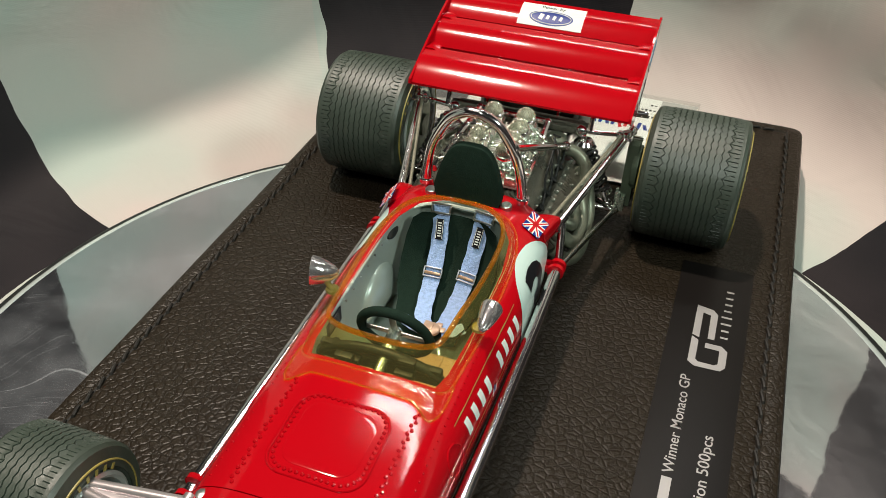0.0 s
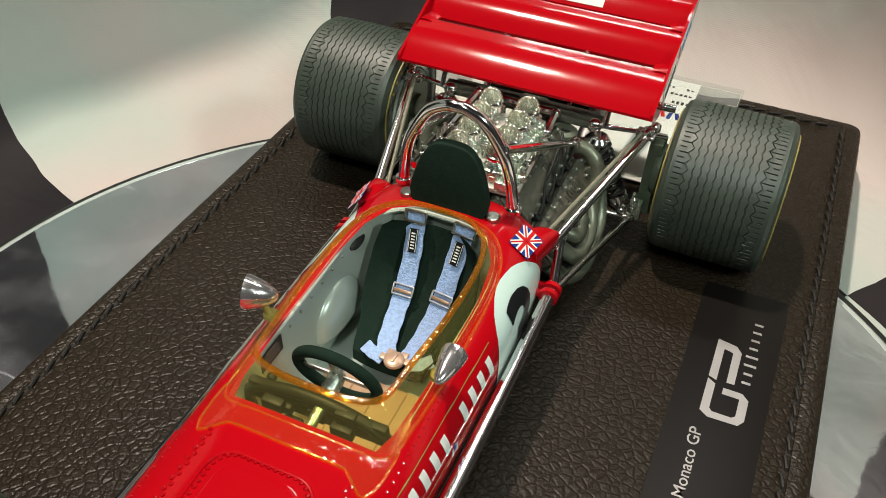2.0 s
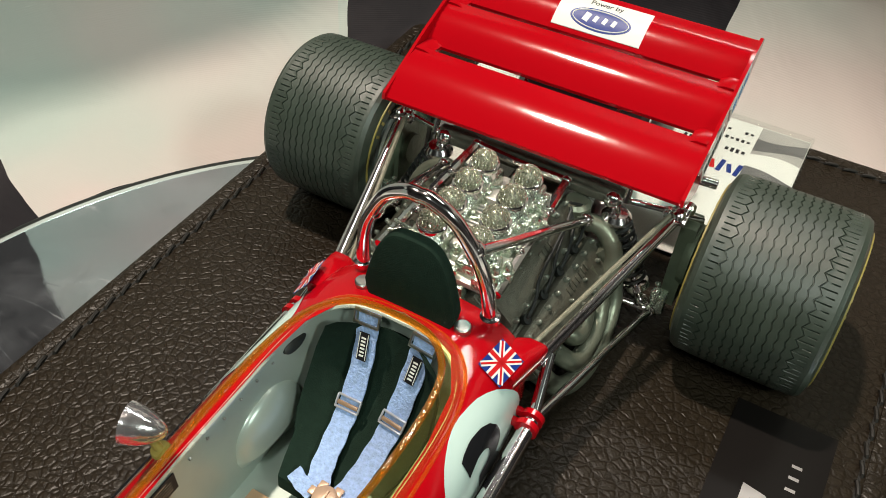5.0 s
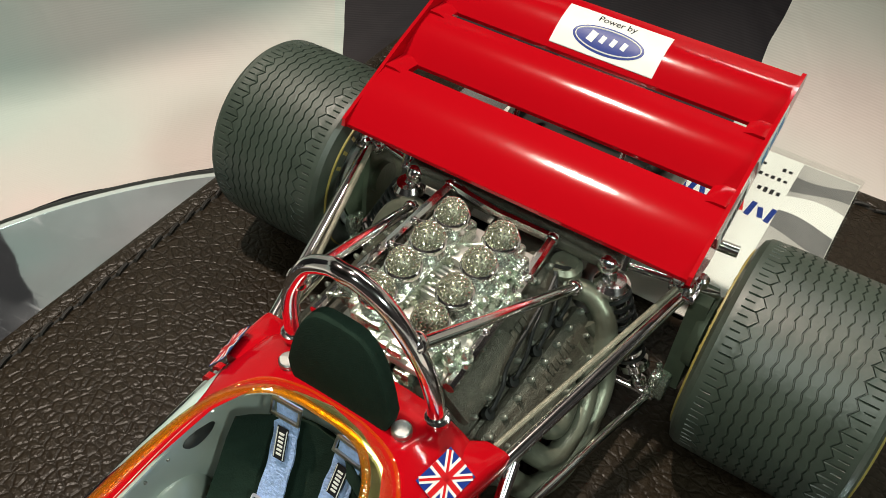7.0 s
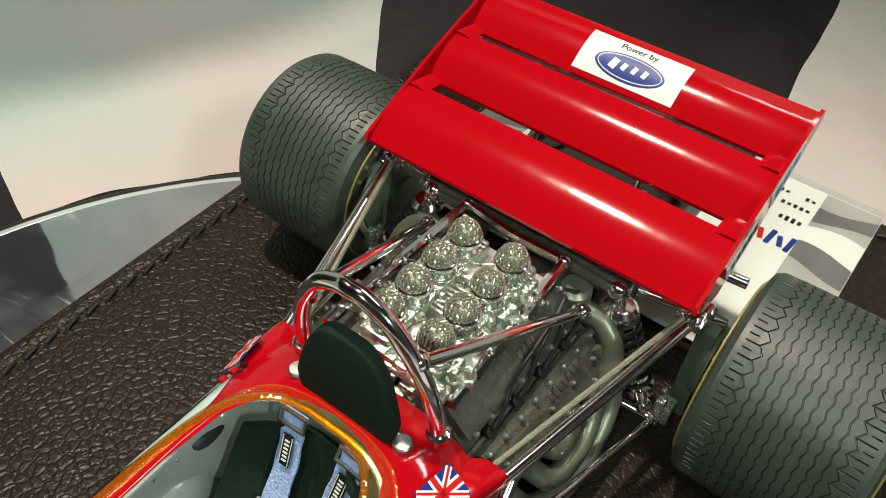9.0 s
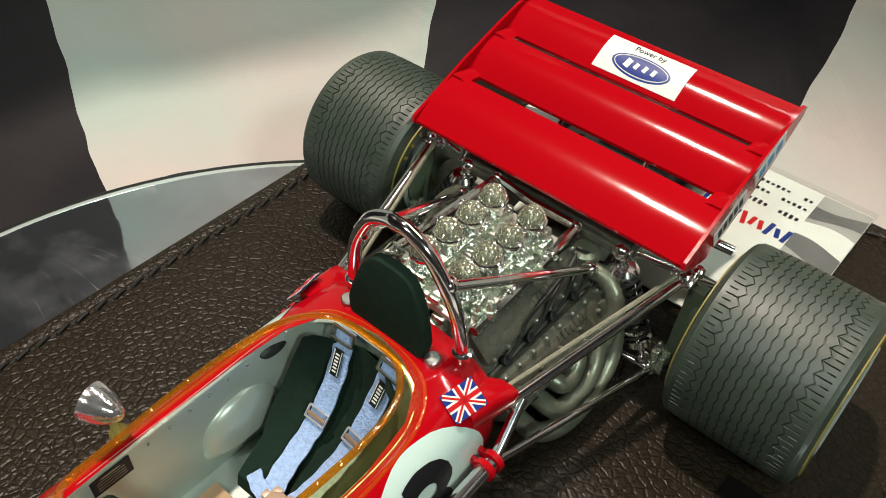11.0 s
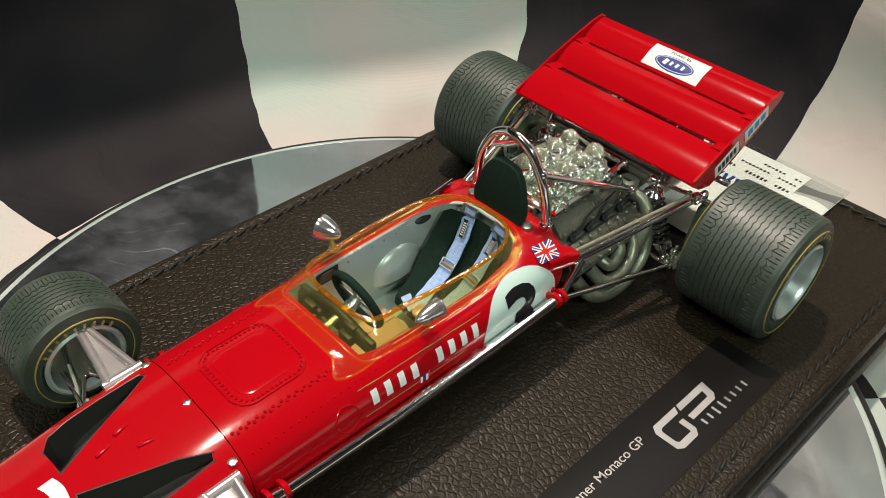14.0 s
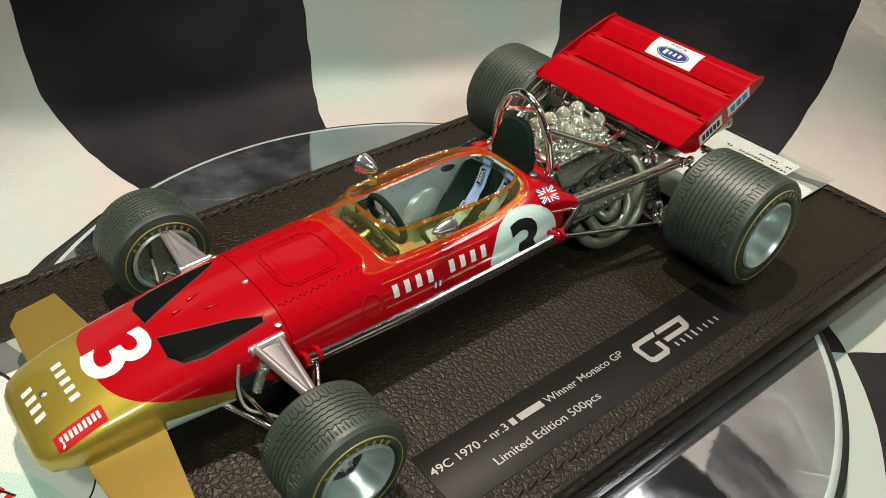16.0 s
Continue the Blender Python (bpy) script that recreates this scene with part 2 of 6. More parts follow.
M_AMBER_RIM = clear("amber_screen_edge", (0.985, 0.54, 0.08), 0.06, 0.15, 0.16, wobble=0.5)
M_FLANGE = clear("amber_screen_foot", (0.99, 0.88, 0.50), 0.06, 0.12, 0.035, wobble=0.35)
M_ACRYLIC = clear("clear_acrylic", (0.96, 0.97, 0.96))
M_MIRROR = scratched_mirror()
M_GLASS_EDGE = mat("polished_edge", (0.78, 0.86, 0.83), 0.2, metal=0.5, vary=0.1, scale=120)


# ---- builders ----
PLACE = {}


def thing(name, at=(0, 0, 0), label="", category="", group="", kind=""):
    ob = new(name)
    ob.empty_display_size = 0.01
    ob.location = Vector(at) * U
    PLACE[ob] = Vector(at)
    return tagged(ob, label, category, group, kind)


def part(name, bm, material, parent=None, label="", flat=False, materials=(), kind="", category="", at=None):
    """Links a bmesh, drawn in centimetres of the place, as one mesh object; at: where its origin lies."""
    base = PLACE[parent] if parent else Vector((0, 0, 0))
    origin = Vector(at) if at else base
    bmesh.ops.recalc_face_normals(bm, faces=bm.faces)
    bm.transform(Matrix.Scale(U, 4) @ Matrix.Translation(-origin))
    me = bpy.data.meshes.new(name)
    bm.to_mesh(me)
    bm.free()
    for m in ([material] if material else []) + list(materials):
        me.materials.append(m)
    if not flat:
        for poly in me.polygons:
            poly.use_smooth = True
        me.set_sharp_from_angle(angle=radians(38))
    ob = new(name, me)
    PLACE[ob] = origin
    if parent:
        ob.parent = parent
    ob.location = (origin - base) * U
    return tagged(ob, label, category, "", kind)


def loft(bm, rings, closed=True, caps=True):
    rows = [[bm.verts.new(p) for p in ring] for ring in rings]
    n = len(rows[0])
    for a, b in zip(rows, rows[1:]):
        for i in range(n if closed else n - 1):
            j = (i + 1) % n
            bm.faces.new((a[i], a[j], b[j], b[i]))
    if caps and closed:
        bm.faces.new(rows[0][::-1])
        bm.faces.new(rows[-1])
    return bm


def smooth_path(pts, steps=8):
    pts = [Vector(p) for p in pts]
    if len(pts) < 3:
        return pts
    out = []
    ext = [2 * pts[0] - pts[1], *pts, 2 * pts[-1] - pts[-2]]
    for i in range(1, len(ext) - 2):
        a, b, c, d = ext[i - 1:i + 3]
        for k in range(steps):
            t = k / steps
            out.append(0.5 * ((2 * b) + (c - a) * t + (2 * a - 5 * b + 4 * c - d) * t * t + (3 * b - a - 3 * c + d) * t ** 3))
    return [*out, pts[-1]]


def tube(bm, pts, r, n=10, curve=False, r2=None):
    pts = smooth_path(pts) if curve else [Vector(p) for p in pts]
    rings = []
    side = None
    for i, p in enumerate(pts):
        d = (pts[min(i + 1, len(pts) - 1)] - pts[max(i - 1, 0)]).normalized()
        if side is None:
            side = d.cross(Vector((0.31, 0.17, 1))).normalized()
        side = (side - d * side.dot(d)).normalized()
        up = d.cross(side)
        rr = r if r2 is None else r + (r2 - r) * i / (len(pts) - 1)
        rings.append([p + (side * math.cos(a) + up * math.sin(a)) * rr for a in (2 * math.pi * k / n for k in range(n))])
    return loft(bm, rings)


def lathe(bm, profile, centre, axis="x", n=48, closed=False, turn=0.0):
    """Turns (radius, height) pairs round an axis through centre."""
    c = Vector(centre)
    rings = []
    for k in range(n):
        a = 2 * math.pi * k / n + turn
        ca, sa = math.cos(a), math.sin(a)
        ring = []
        for r, h in profile:
            ring.append(c + Vector({"x": (h, r * ca, r * sa), "y": (r * sa, h, r * ca), "z": (r * ca, r * sa, h)}[axis]))
        rings.append(ring)
    rows = [[bm.verts.new(p) for p in ring] for ring in rings]
    m = len(profile)
    for k in range(n):
        a, b = rows[k], rows[(k + 1) % n]
        for i in range(m if closed else m - 1):
            j = (i + 1) % m
            bm.faces.new((a[i], a[j], b[j], b[i]))
    if not closed:
        for i in (0, m - 1):
            if profile[i][0] > 1e-6:
                bm.faces.new([row[i] for row in rows])
    bmesh.ops.remove_doubles(bm, verts=bm.verts, dist=1e-5)
    return bm


def box(bm, centre, size, bevel=0.0, turn=None):
    geo = bmesh.ops.create_cube(bm, size=1)
    m = Matrix.Translation(centre) @ (turn if turn else Matrix()) @ Matrix.Diagonal((*size, 1))
    bmesh.ops.transform(bm, matrix=m, verts=geo["verts"])
    if bevel:
        edges = list({e for v in geo["verts"] for e in v.link_edges})
        bmesh.ops.bevel(bm, geom=edges, offset=bevel, segments=2, affect="EDGES", profile=0.5)
    return bm


def ball(bm, centre, r, n=12):
    geo = bmesh.ops.create_uvsphere(bm, u_segments=n, v_segments=max(6, n // 2 + 1), radius=r)
    bmesh.ops.translate(bm, verts=geo["verts"], vec=centre)
    return bm


def rod(bm, a, b, r, n=10):
    return tube(bm, [a, b], r, n)


def carve(bm, cutter, material, inner):
    """bm minus cutter as a new bmesh; the cut faces take the second material."""
    obs = []
    for source, slot in ((bm, material), (cutter, inner)):
        bmesh.ops.recalc_face_normals(source, faces=source.faces)
        me = bpy.data.meshes.new("carve")
        source.to_mesh(me)
        source.free()
        me.materials.append(material)
        me.materials.append(inner)
        for poly in me.polygons:
            poly.material_index = 0 if slot is material else 1
        obs.append(new("carve", me))
    mod = obs[0].modifiers.new("cut", "BOOLEAN")
    mod.object, mod.operation, mod.solver, mod.material_mode = obs[1], "DIFFERENCE", "EXACT", "INDEX"
    dg = bpy.context.evaluated_depsgraph_get()
    me = bpy.data.meshes.new_from_object(obs[0].evaluated_get(dg))
    out = bmesh.new()
    out.from_mesh(me)
    for o in obs:
        bpy.data.objects.remove(o)
    return out


def oval(cx, cz, w, h, e, n=48, y=0.0, low=None):
    """A superellipse ring across the car at y; low: a squarer exponent for its lower half."""
    ring = []
    for k in range(n):
        a = 2 * math.pi * k / n
        c, s = math.cos(a), math.sin(a)
        ee = e if s >= 0 or low is None else low
        ring.append(Vector((cx + w * math.copysign(abs(c) ** (2 / ee), c), y, cz + h * math.copysign(abs(s) ** (2 / ee), s))))
    return ring


def flat_shape(bm, outline, thick, m):
    """An outline in x, y, extruded by thick in z, put to its place by m."""
    lower = [bm.verts.new(m @ Vector((x, y, 0))) for x, y in outline]
    upper = [bm.verts.new(m @ Vector((x, y, thick))) for x, y in outline]
    bm.faces.new(lower[::-1])
    bm.faces.new(upper)
    n = len(outline)
    for i in range(n):
        j = (i + 1) % n
        bm.faces.new((lower[i], lower[j], upper[j], upper[i]))
    return bm


def frame_at(o, xdir, ydir):
    """A matrix with its origin at o, x along xdir and y near ydir."""
    x = Vector(xdir).normalized()
    z = x.cross(Vector(ydir)).normalized()
    y = z.cross(x)
    m = Matrix((x, y, z)).transposed().to_4x4()
    m.translation = o
    return m

# ---- the table, its cloth and the turntable ----
CENTRE = Vector((0.1, 6.1, 0))
CLOTH_TURN = 34.0
TABLE_Z = -2.3
DISC_Z = -1.36


def cloth():
    """A chequered flag that lies on the table and rises behind in one sweep round the turntable."""
    bend, wall, steep = 5.0, 18.8, math.pi / 2 * 0.95
    bm = bmesh.new()
    uv = bm.loops.layers.uv.new("flag")
    svals = [0, 4, 8, 10, 11, 12, 12.8] + [13.4 + 0.5 * k for k in range(54)]
    count = 180
    rows = []
    for s in svals:
        row = []
        for k in range(count):
            th = 2 * math.pi * k / count
            back = abs((th + math.pi) % (2 * math.pi) - math.pi)
            lift = max(0.0, min(1.0, (radians(118) - back) / radians(30)))
            lift = lift * lift * (3 - 2 * lift)
            flat = wall - bend
            y, z = s, 0.0
            if s >= flat:
                a = min((s - flat) / bend, steep)
                q = s - flat - bend * a
                y, z = flat + bend * math.sin(a) + q * math.cos(a), bend * (1 - math.cos(a)) + q * math.sin(a)
            y, z = s + (y - s) * lift, z * lift
            w = Vector((math.sin(th), math.cos(th), 0)) * 9
            ripple = 0.30 * noise.noise(Vector((w.x * 0.25, w.y * 0.25, s * 0.16))) + 0.10 * noise.noise(Vector((w.x * 0.9, w.y * 0.9, s * 0.3 + 5)))
            if z > 0.3:
                y += ripple * min(1.0, z / 2) * 1.6
            elif s > 12.9:
                z += max(0.0, ripple) * 0.5
            az = th + radians(CLOTH_TURN)
            p = CENTRE + Vector((-math.sin(az) * y, math.cos(az) * y, TABLE_Z + z))
            row.append(bm.verts.new(p))
        rows.append(row)
    for a, b, s0, s1 in zip(rows, rows[1:], svals, svals[1:]):
        for k in range(count):
            j = (k + 1) % count
            f = bm.faces.new((a[k], a[j], b[j], b[k]))
            for loop, t, ss in zip(f.loops, (k, k + 1, k + 1, k), (s0, s0, s1, s1)):
                loop[uv].uv = (t / count, ss * U)
    m = mat("chequered_cloth", (0.5, 0.5, 0.5), 0.7, spec=0.2)
    nt = m.node_tree
    p = nt.nodes["Principled BSDF"]
    u = nt.nodes.new("ShaderNodeUVMap")
    u.uv_map = "flag"
    w = node(nt, "ShaderNodeTexNoise", Scale=25.0, Detail=2.0)
    nt.links.new(u.outputs[0], w.inputs["Vector"])
    sh = nt.nodes.new("ShaderNodeVectorMath")
    sh.operation = "MULTIPLY_ADD"
    sh.inputs[1].default_value = (0.008, 0.006, 0)
    nt.links.new(w.outputs["Color"], sh.inputs[0])
    nt.links.new(u.outputs[0], sh.inputs[2])
    sep = nt.nodes.new("ShaderNodeSeparateXYZ")
    nt.links.new(sh.outputs[0], sep.inputs[0])
    a = math_node(nt, "FLOOR", math_node(nt, "MULTIPLY", math_node(nt, "SUBTRACT", sep.outputs[0], CHECK_A / 360 + 1), 10.0))
    b = math_node(nt, "FLOOR", math_node(nt, "DIVIDE", math_node(nt, "SUBTRACT", sep.outputs[1], CHECK_S * U), CHECK_H * U))
    odd = math_node(nt, "FLOORED_MODULO", math_node(nt, "ADD", a, b), 2.0)
    mix = node(nt, "ShaderNodeMix")
    mix.data_type = "RGBA"
    mix.inputs[6].default_value, mix.inputs[7].default_value = (0.62, 0.59, 0.55, 1), (0.008, 0.0075, 0.010, 1)
    # Mint and pink cast light is put into the pale checks' colour, spread by noise.
    light_tint = node(nt, "ShaderNodeTexNoise", Scale=14.0, Detail=2.0)
    nt.links.new(u.outputs[0], light_tint.inputs["Vector"])
    tr = node(nt, "ShaderNodeMapRange")
    tr.inputs[1].default_value, tr.inputs[2].default_value = 0.38, 0.62
    nt.links.new(light_tint.outputs["Fac"], tr.inputs[0])
    pale = node(nt, "ShaderNodeMix")
    pale.data_type = "RGBA"
    pale.inputs[6].default_value, pale.inputs[7].default_value = (0.56, 0.475, 0.445, 1), (0.445, 0.50, 0.455, 1)
    nt.links.new(tr.outputs[0], pale.inputs[0])
    nt.links.new(pale.outputs[2], mix.inputs[6])
    # The black checks get a lighter haze painted in by the same noise.
    dark = node(nt, "ShaderNodeMix")
    dark.data_type = "RGBA"
    dark.inputs[6].default_value, dark.inputs[7].default_value = (0.006, 0.0055, 0.008, 1), (0.024, 0.019, 0.021, 1)
    nt.links.new(tr.outputs[0], dark.inputs[0])
    nt.links.new(dark.outputs[2], mix.inputs[7])
    nt.links.new(odd, mix.inputs[0])
    tcp = nt.nodes.new("ShaderNodeTexCoord")
    weave = node(nt, "ShaderNodeTexWave", Scale=500.0, Distortion=0.4)
    weave.bands_direction = "Y"
    nt.links.new(u.outputs[0], weave.inputs["Vector"])
    fold = node(nt, "ShaderNodeTexNoise", Scale=22.0, Detail=3.0, Distortion=1.5)
    nt.links.new(tcp.outputs["Object"], fold.inputs["Vector"])
    fb = node(nt, "ShaderNodeBump", Strength=0.3, Distance=0.006)
    nt.links.new(fold.outputs["Fac"], fb.inputs["Height"])
    bp = node(nt, "ShaderNodeBump", Strength=0.12, Distance=0.0002)
    nt.links.new(fb.outputs[0], bp.inputs["Normal"])
    nt.links.new(weave.outputs["Fac"], bp.inputs["Height"])
    nt.links.new(bp.outputs[0], p.inputs["Normal"])
    nt.links.new(mix.outputs[2], p.inputs["Base Color"])
    return part("backdrop_cloth", bm, m, None, "black and white chequered flag cloth draped over table", kind="structure", category="cloth")


CHECK_A, CHECK_S, CHECK_H = 0.5, 13.2, 22.0
cloth()

turntable = thing("turntable", (*CENTRE.xy, TABLE_Z), "round mirror-topped turntable with a black rim", "turntable")
part("body", lathe(bmesh.new(), [(0, TABLE_Z), (11.2, TABLE_Z), (11.75, TABLE_Z + 0.1), (11.8, DISC_Z - 0.05), (11.72, DISC_Z - 0.01), (0, DISC_Z - 0.01)], (*CENTRE.xy, 0), "z", 160), M_BLACK, turntable)
part("mirror_top", lathe(bmesh.new(), [(0, DISC_Z - 0.009), (11.5, DISC_Z - 0.009), (11.52, DISC_Z + 0.0), (11.45, DISC_Z + 0.06), (0, DISC_Z + 0.06)], (*CENTRE.xy, 0), "z", 160), M_MIRROR, turntable, "scratched mirror disc")
part("edge_ring", lathe(bmesh.new(), [(11.41, DISC_Z - 0.03), (11.41, DISC_Z + 0.066), (11.50, DISC_Z + 0.066), (11.61, DISC_Z + 0.01), (11.63, DISC_Z - 0.03)], (*CENTRE.xy, 0), "z", 160, closed=True), M_GLASS_EDGE, turntable, "polished bevelled rim")

# ---- the display base ----
BX0, BX1, BY0, BY1 = -6.78, 7.46, -8.3, 20.5
BASE_BOTTOM = DISC_Z + 0.062


def rounded(x0, x1, y0, y1, r, n=6):
    pts = []
    for cx, cy, a0 in ((x1 - r, y1 - r, 0), (x0 + r, y1 - r, 90), (x0 + r, y0 + r, 180), (x1 - r, y0 + r, 270)):
        for k in range(n + 1):
            a = radians(a0 + 90 * k / n)
            pts.append((cx + r * math.cos(a), cy + r * math.sin(a)))
    return pts


def slab(bm, x0, x1, y0, y1, z0, z1, edge):
    rings = []
    for inset, z in ((edge, z0), (0.3 * edge, z0 + 0.3 * edge), (0, z0 + edge), (0, z1 - edge), (0.3 * edge, z1 - 0.3 * edge), (edge, z1)):
        rings.append([Vector((x, y, z)) for x, y in rounded(x0 + inset, x1 - inset, y0 + inset, y1 - inset, 0.35 - 0.3 * inset)])
    return loft(bm, rings)


base = thing("display_base", (0.3, 6.1, BASE_BOTTOM), "black leather-covered display base with stitched edges, on a turntable", "display base")
part("lower_box", slab(bmesh.new(), BX0 - 0.45, BX1 + 0.19, BY0 - 0.45, BY1 + 0.3, BASE_BOTTOM, -0.62, 0.12), M_LEATHER, base)
part("top_pad", slab(bmesh.new(), BX0 - 0.06, BX1 + 0.06, BY0 - 0.06, BY1 + 0.06, -0.60, 0.0, 0.14), M_LEATHER, base)


def stitches(x0, y0, x1, y1, pitch=0.42):
    """A row of stout threads, each dipping into the hide at its ends and lying a little askew."""
    bm = bmesh.new()
    a, b = Vector((x0, y0, 0.030)), Vector((x1, y1, 0.030))
    n = int((b - a).length / pitch)
    d = (b - a).normalized()
    across = Vector((-d.y, d.x, 0))
    for k in range(n):
        p = a + d * (k + 0.5) * pitch
        q = across * 0.03
        w = across * random.uniform(-0.012, 0.012)
        tube(bm, [p - d * pitch * 0.36 - q - Vector((0, 0, 0.05)), p - d * pitch * 0.30 - q + w, p + w + Vector((0, 0, 0.016)), p + d * pitch * 0.28 + q + w, p + d * pitch * 0.34 + q - Vector((0, 0, 0.05))], 0.040, 7)
    return bm


def welt(x0, y0, x1, y1):
    """The rolled edge outside the seam: a low, slightly uneven ridge."""
    bm = bmesh.new()
    a, b = Vector((x0, y0, 0)), Vector((x1, y1, 0))
    n = int((b - a).length / 0.21)
    d = (b - a).normalized()
    across = Vector((-d.y, d.x, 0))
    rings = []
    for k in range(n + 1):
        p = a + d * (b - a).length * k / n
        puff = 0.030 + 0.012 * math.cos(math.pi * k) + 0.012 * noise.noise(p * 1.3)
        rings.append([p + across * w + Vector((0, 0, h * puff - (0.05 if h == 0 else 0))) for w, h in ((-0.17, 0), (-0.13, 0.5), (-0.05, 1.0), (0.05, 1.0), (0.13, 0.6), (0.17, 0))])
    return loft(bm, rings)


SEAM = 0.44
for sx, sy, ex, ey in ((BX0 + SEAM, BY0 + SEAM, BX0 + SEAM, BY1 - SEAM), (BX1 - SEAM, BY0 + SEAM, BX1 - SEAM, BY1 - SEAM), (BX0 + SEAM, BY1 - SEAM, BX1 - SEAM, BY1 - SEAM), (BX0 + SEAM, BY0 + SEAM, BX1 - SEAM, BY0 + SEAM)):
    part("stitching", stitches(sx, sy, ex, ey), M_STITCH, base, "row of dark thread stitches", kind="stuff")
    ox, oy = (0.22 * (1 if sx > 0 else -1), 0.0) if sx == ex else (0.0, 0.22 * (1 if sy > 0 else -1))
    part("welt", welt(sx + ox, sy + oy, ex + ox, ey + oy), M_LEATHER, base, "rolled leather edge")
    part("seam_groove", box(bmesh.new(), ((sx + ex) / 2, (sy + ey) / 2, 0.0), (0.05 if sx == ex else ex - sx, 0.05 if sy == ey else ey - sy, 0.008)), M_SEAM, base, "dark stitched groove")

# ---- the model car ----
car = thing("model_car", (0, 6.6, 0), "red and gold model racing car with chrome suspension on leather", "model car")
REAR_Y, REAR_R, FRONT_Y, FRONT_R = 13.72, 1.665, 0.17, 1.34


def wave(k, n):
    """A triangle wave of period n steps, from -1 to 1."""
    f = (k % n) / n
    return 4 * abs(f - 0.5) - 1


def tyre_mesh(width, radius, bead, grooves, waves):
    """A treaded tyre round the x axis at the origin: zigzag grooves, and hexagon blocks on the shoulders."""
    steps = waves * 16
    half = width / 2
    deep = 0.032
    cols = []
    tread = half - 0.10
    gap = 2 * (tread - 0.34) / (grooves - 1)
    cols.append((lambda k: -half + 0.04, lambda k: radius - 0.06))
    cols.append((lambda k: -tread, lambda k: radius - 0.025))

    def shoulder(side):
        out = []
        for f in (0.02, 0.05, 0.10, 0.12, 0.17, 0.24, 0.27):
            x = side * (tread - f)
            out.append((lambda k, x=x: x, lambda k, f=f: radius - (deep if f > 0.11 and k % 16 == 8 else deep if 0.11 < f < 0.2 and k % 16 == 0 else 0.0) - (0.008 if f < 0.1 else 0.0)))
        return out

    cols += shoulder(-1)
    for g in range(grooves):
        c = -tread + 0.34 + g * gap
        outer = g in (0, grooves - 1)
        amp = (0.042 if outer else 0.017) * (0.7 if width < 2 else 1.0)
        for off, d in ((-0.015, 0.0), (-0.006, 0.8 * deep), (0.006, 0.8 * deep), (0.015, 0.0)):
            cols.append((lambda k, c=c, off=off, amp=amp, g=g: c + off + amp * wave(k + 8 * (g % 2), 16), lambda k, d=d, c=c: radius - d + 0.012 * (1 - (c / half) ** 2)))
    cols += shoulder(1)[::-1]
    cols.append((lambda k: tread, lambda k: radius - 0.025))
    cols.append((lambda k: half - 0.04, lambda k: radius - 0.06))
    wall = [(half + 0.01, radius - 0.2), (half + 0.05, radius - 0.38), (half + 0.04, bead + 0.14), (half - 0.02, bead + 0.03), (half - 0.12, bead - 0.02)]
    bm = bmesh.new()
    rows = []
    for k in range(steps):
        a = 2 * math.pi * k / steps
        ca, sa = math.cos(a), math.sin(a)
        pts = [(-x, r) for x, r in wall[::-1]] + [(fx(k), fr(k)) for fx, fr in cols] + wall
        rows.append([bm.verts.new((x, r * ca, r * sa)) for x, r in pts])
    for k in range(steps):
        a, b = rows[k], rows[(k + 1) % steps]
        for i in range(len(a) - 1):
            bm.faces.new((a[i], a[i + 1], b[i + 1], b[i]))
    return bm


def ring_bars(radius, h, x, count, start, step, wide):
    """A row of small raised bars on a sidewall, along an arc."""
    bm = bmesh.new()
    for k in range(count):
        a = radians(start + step * k)
        m = Matrix.Translation((x, 0, 0)) @ Matrix.Rotation(-a, 4, "X") @ Matrix.Translation((0, 0, radius))
        box(bm, (0, 0, 0), (0.012, wide, h), turn=None)
        bmesh.ops.transform(bm, matrix=m, verts=bm.verts[-8:])
    return bm


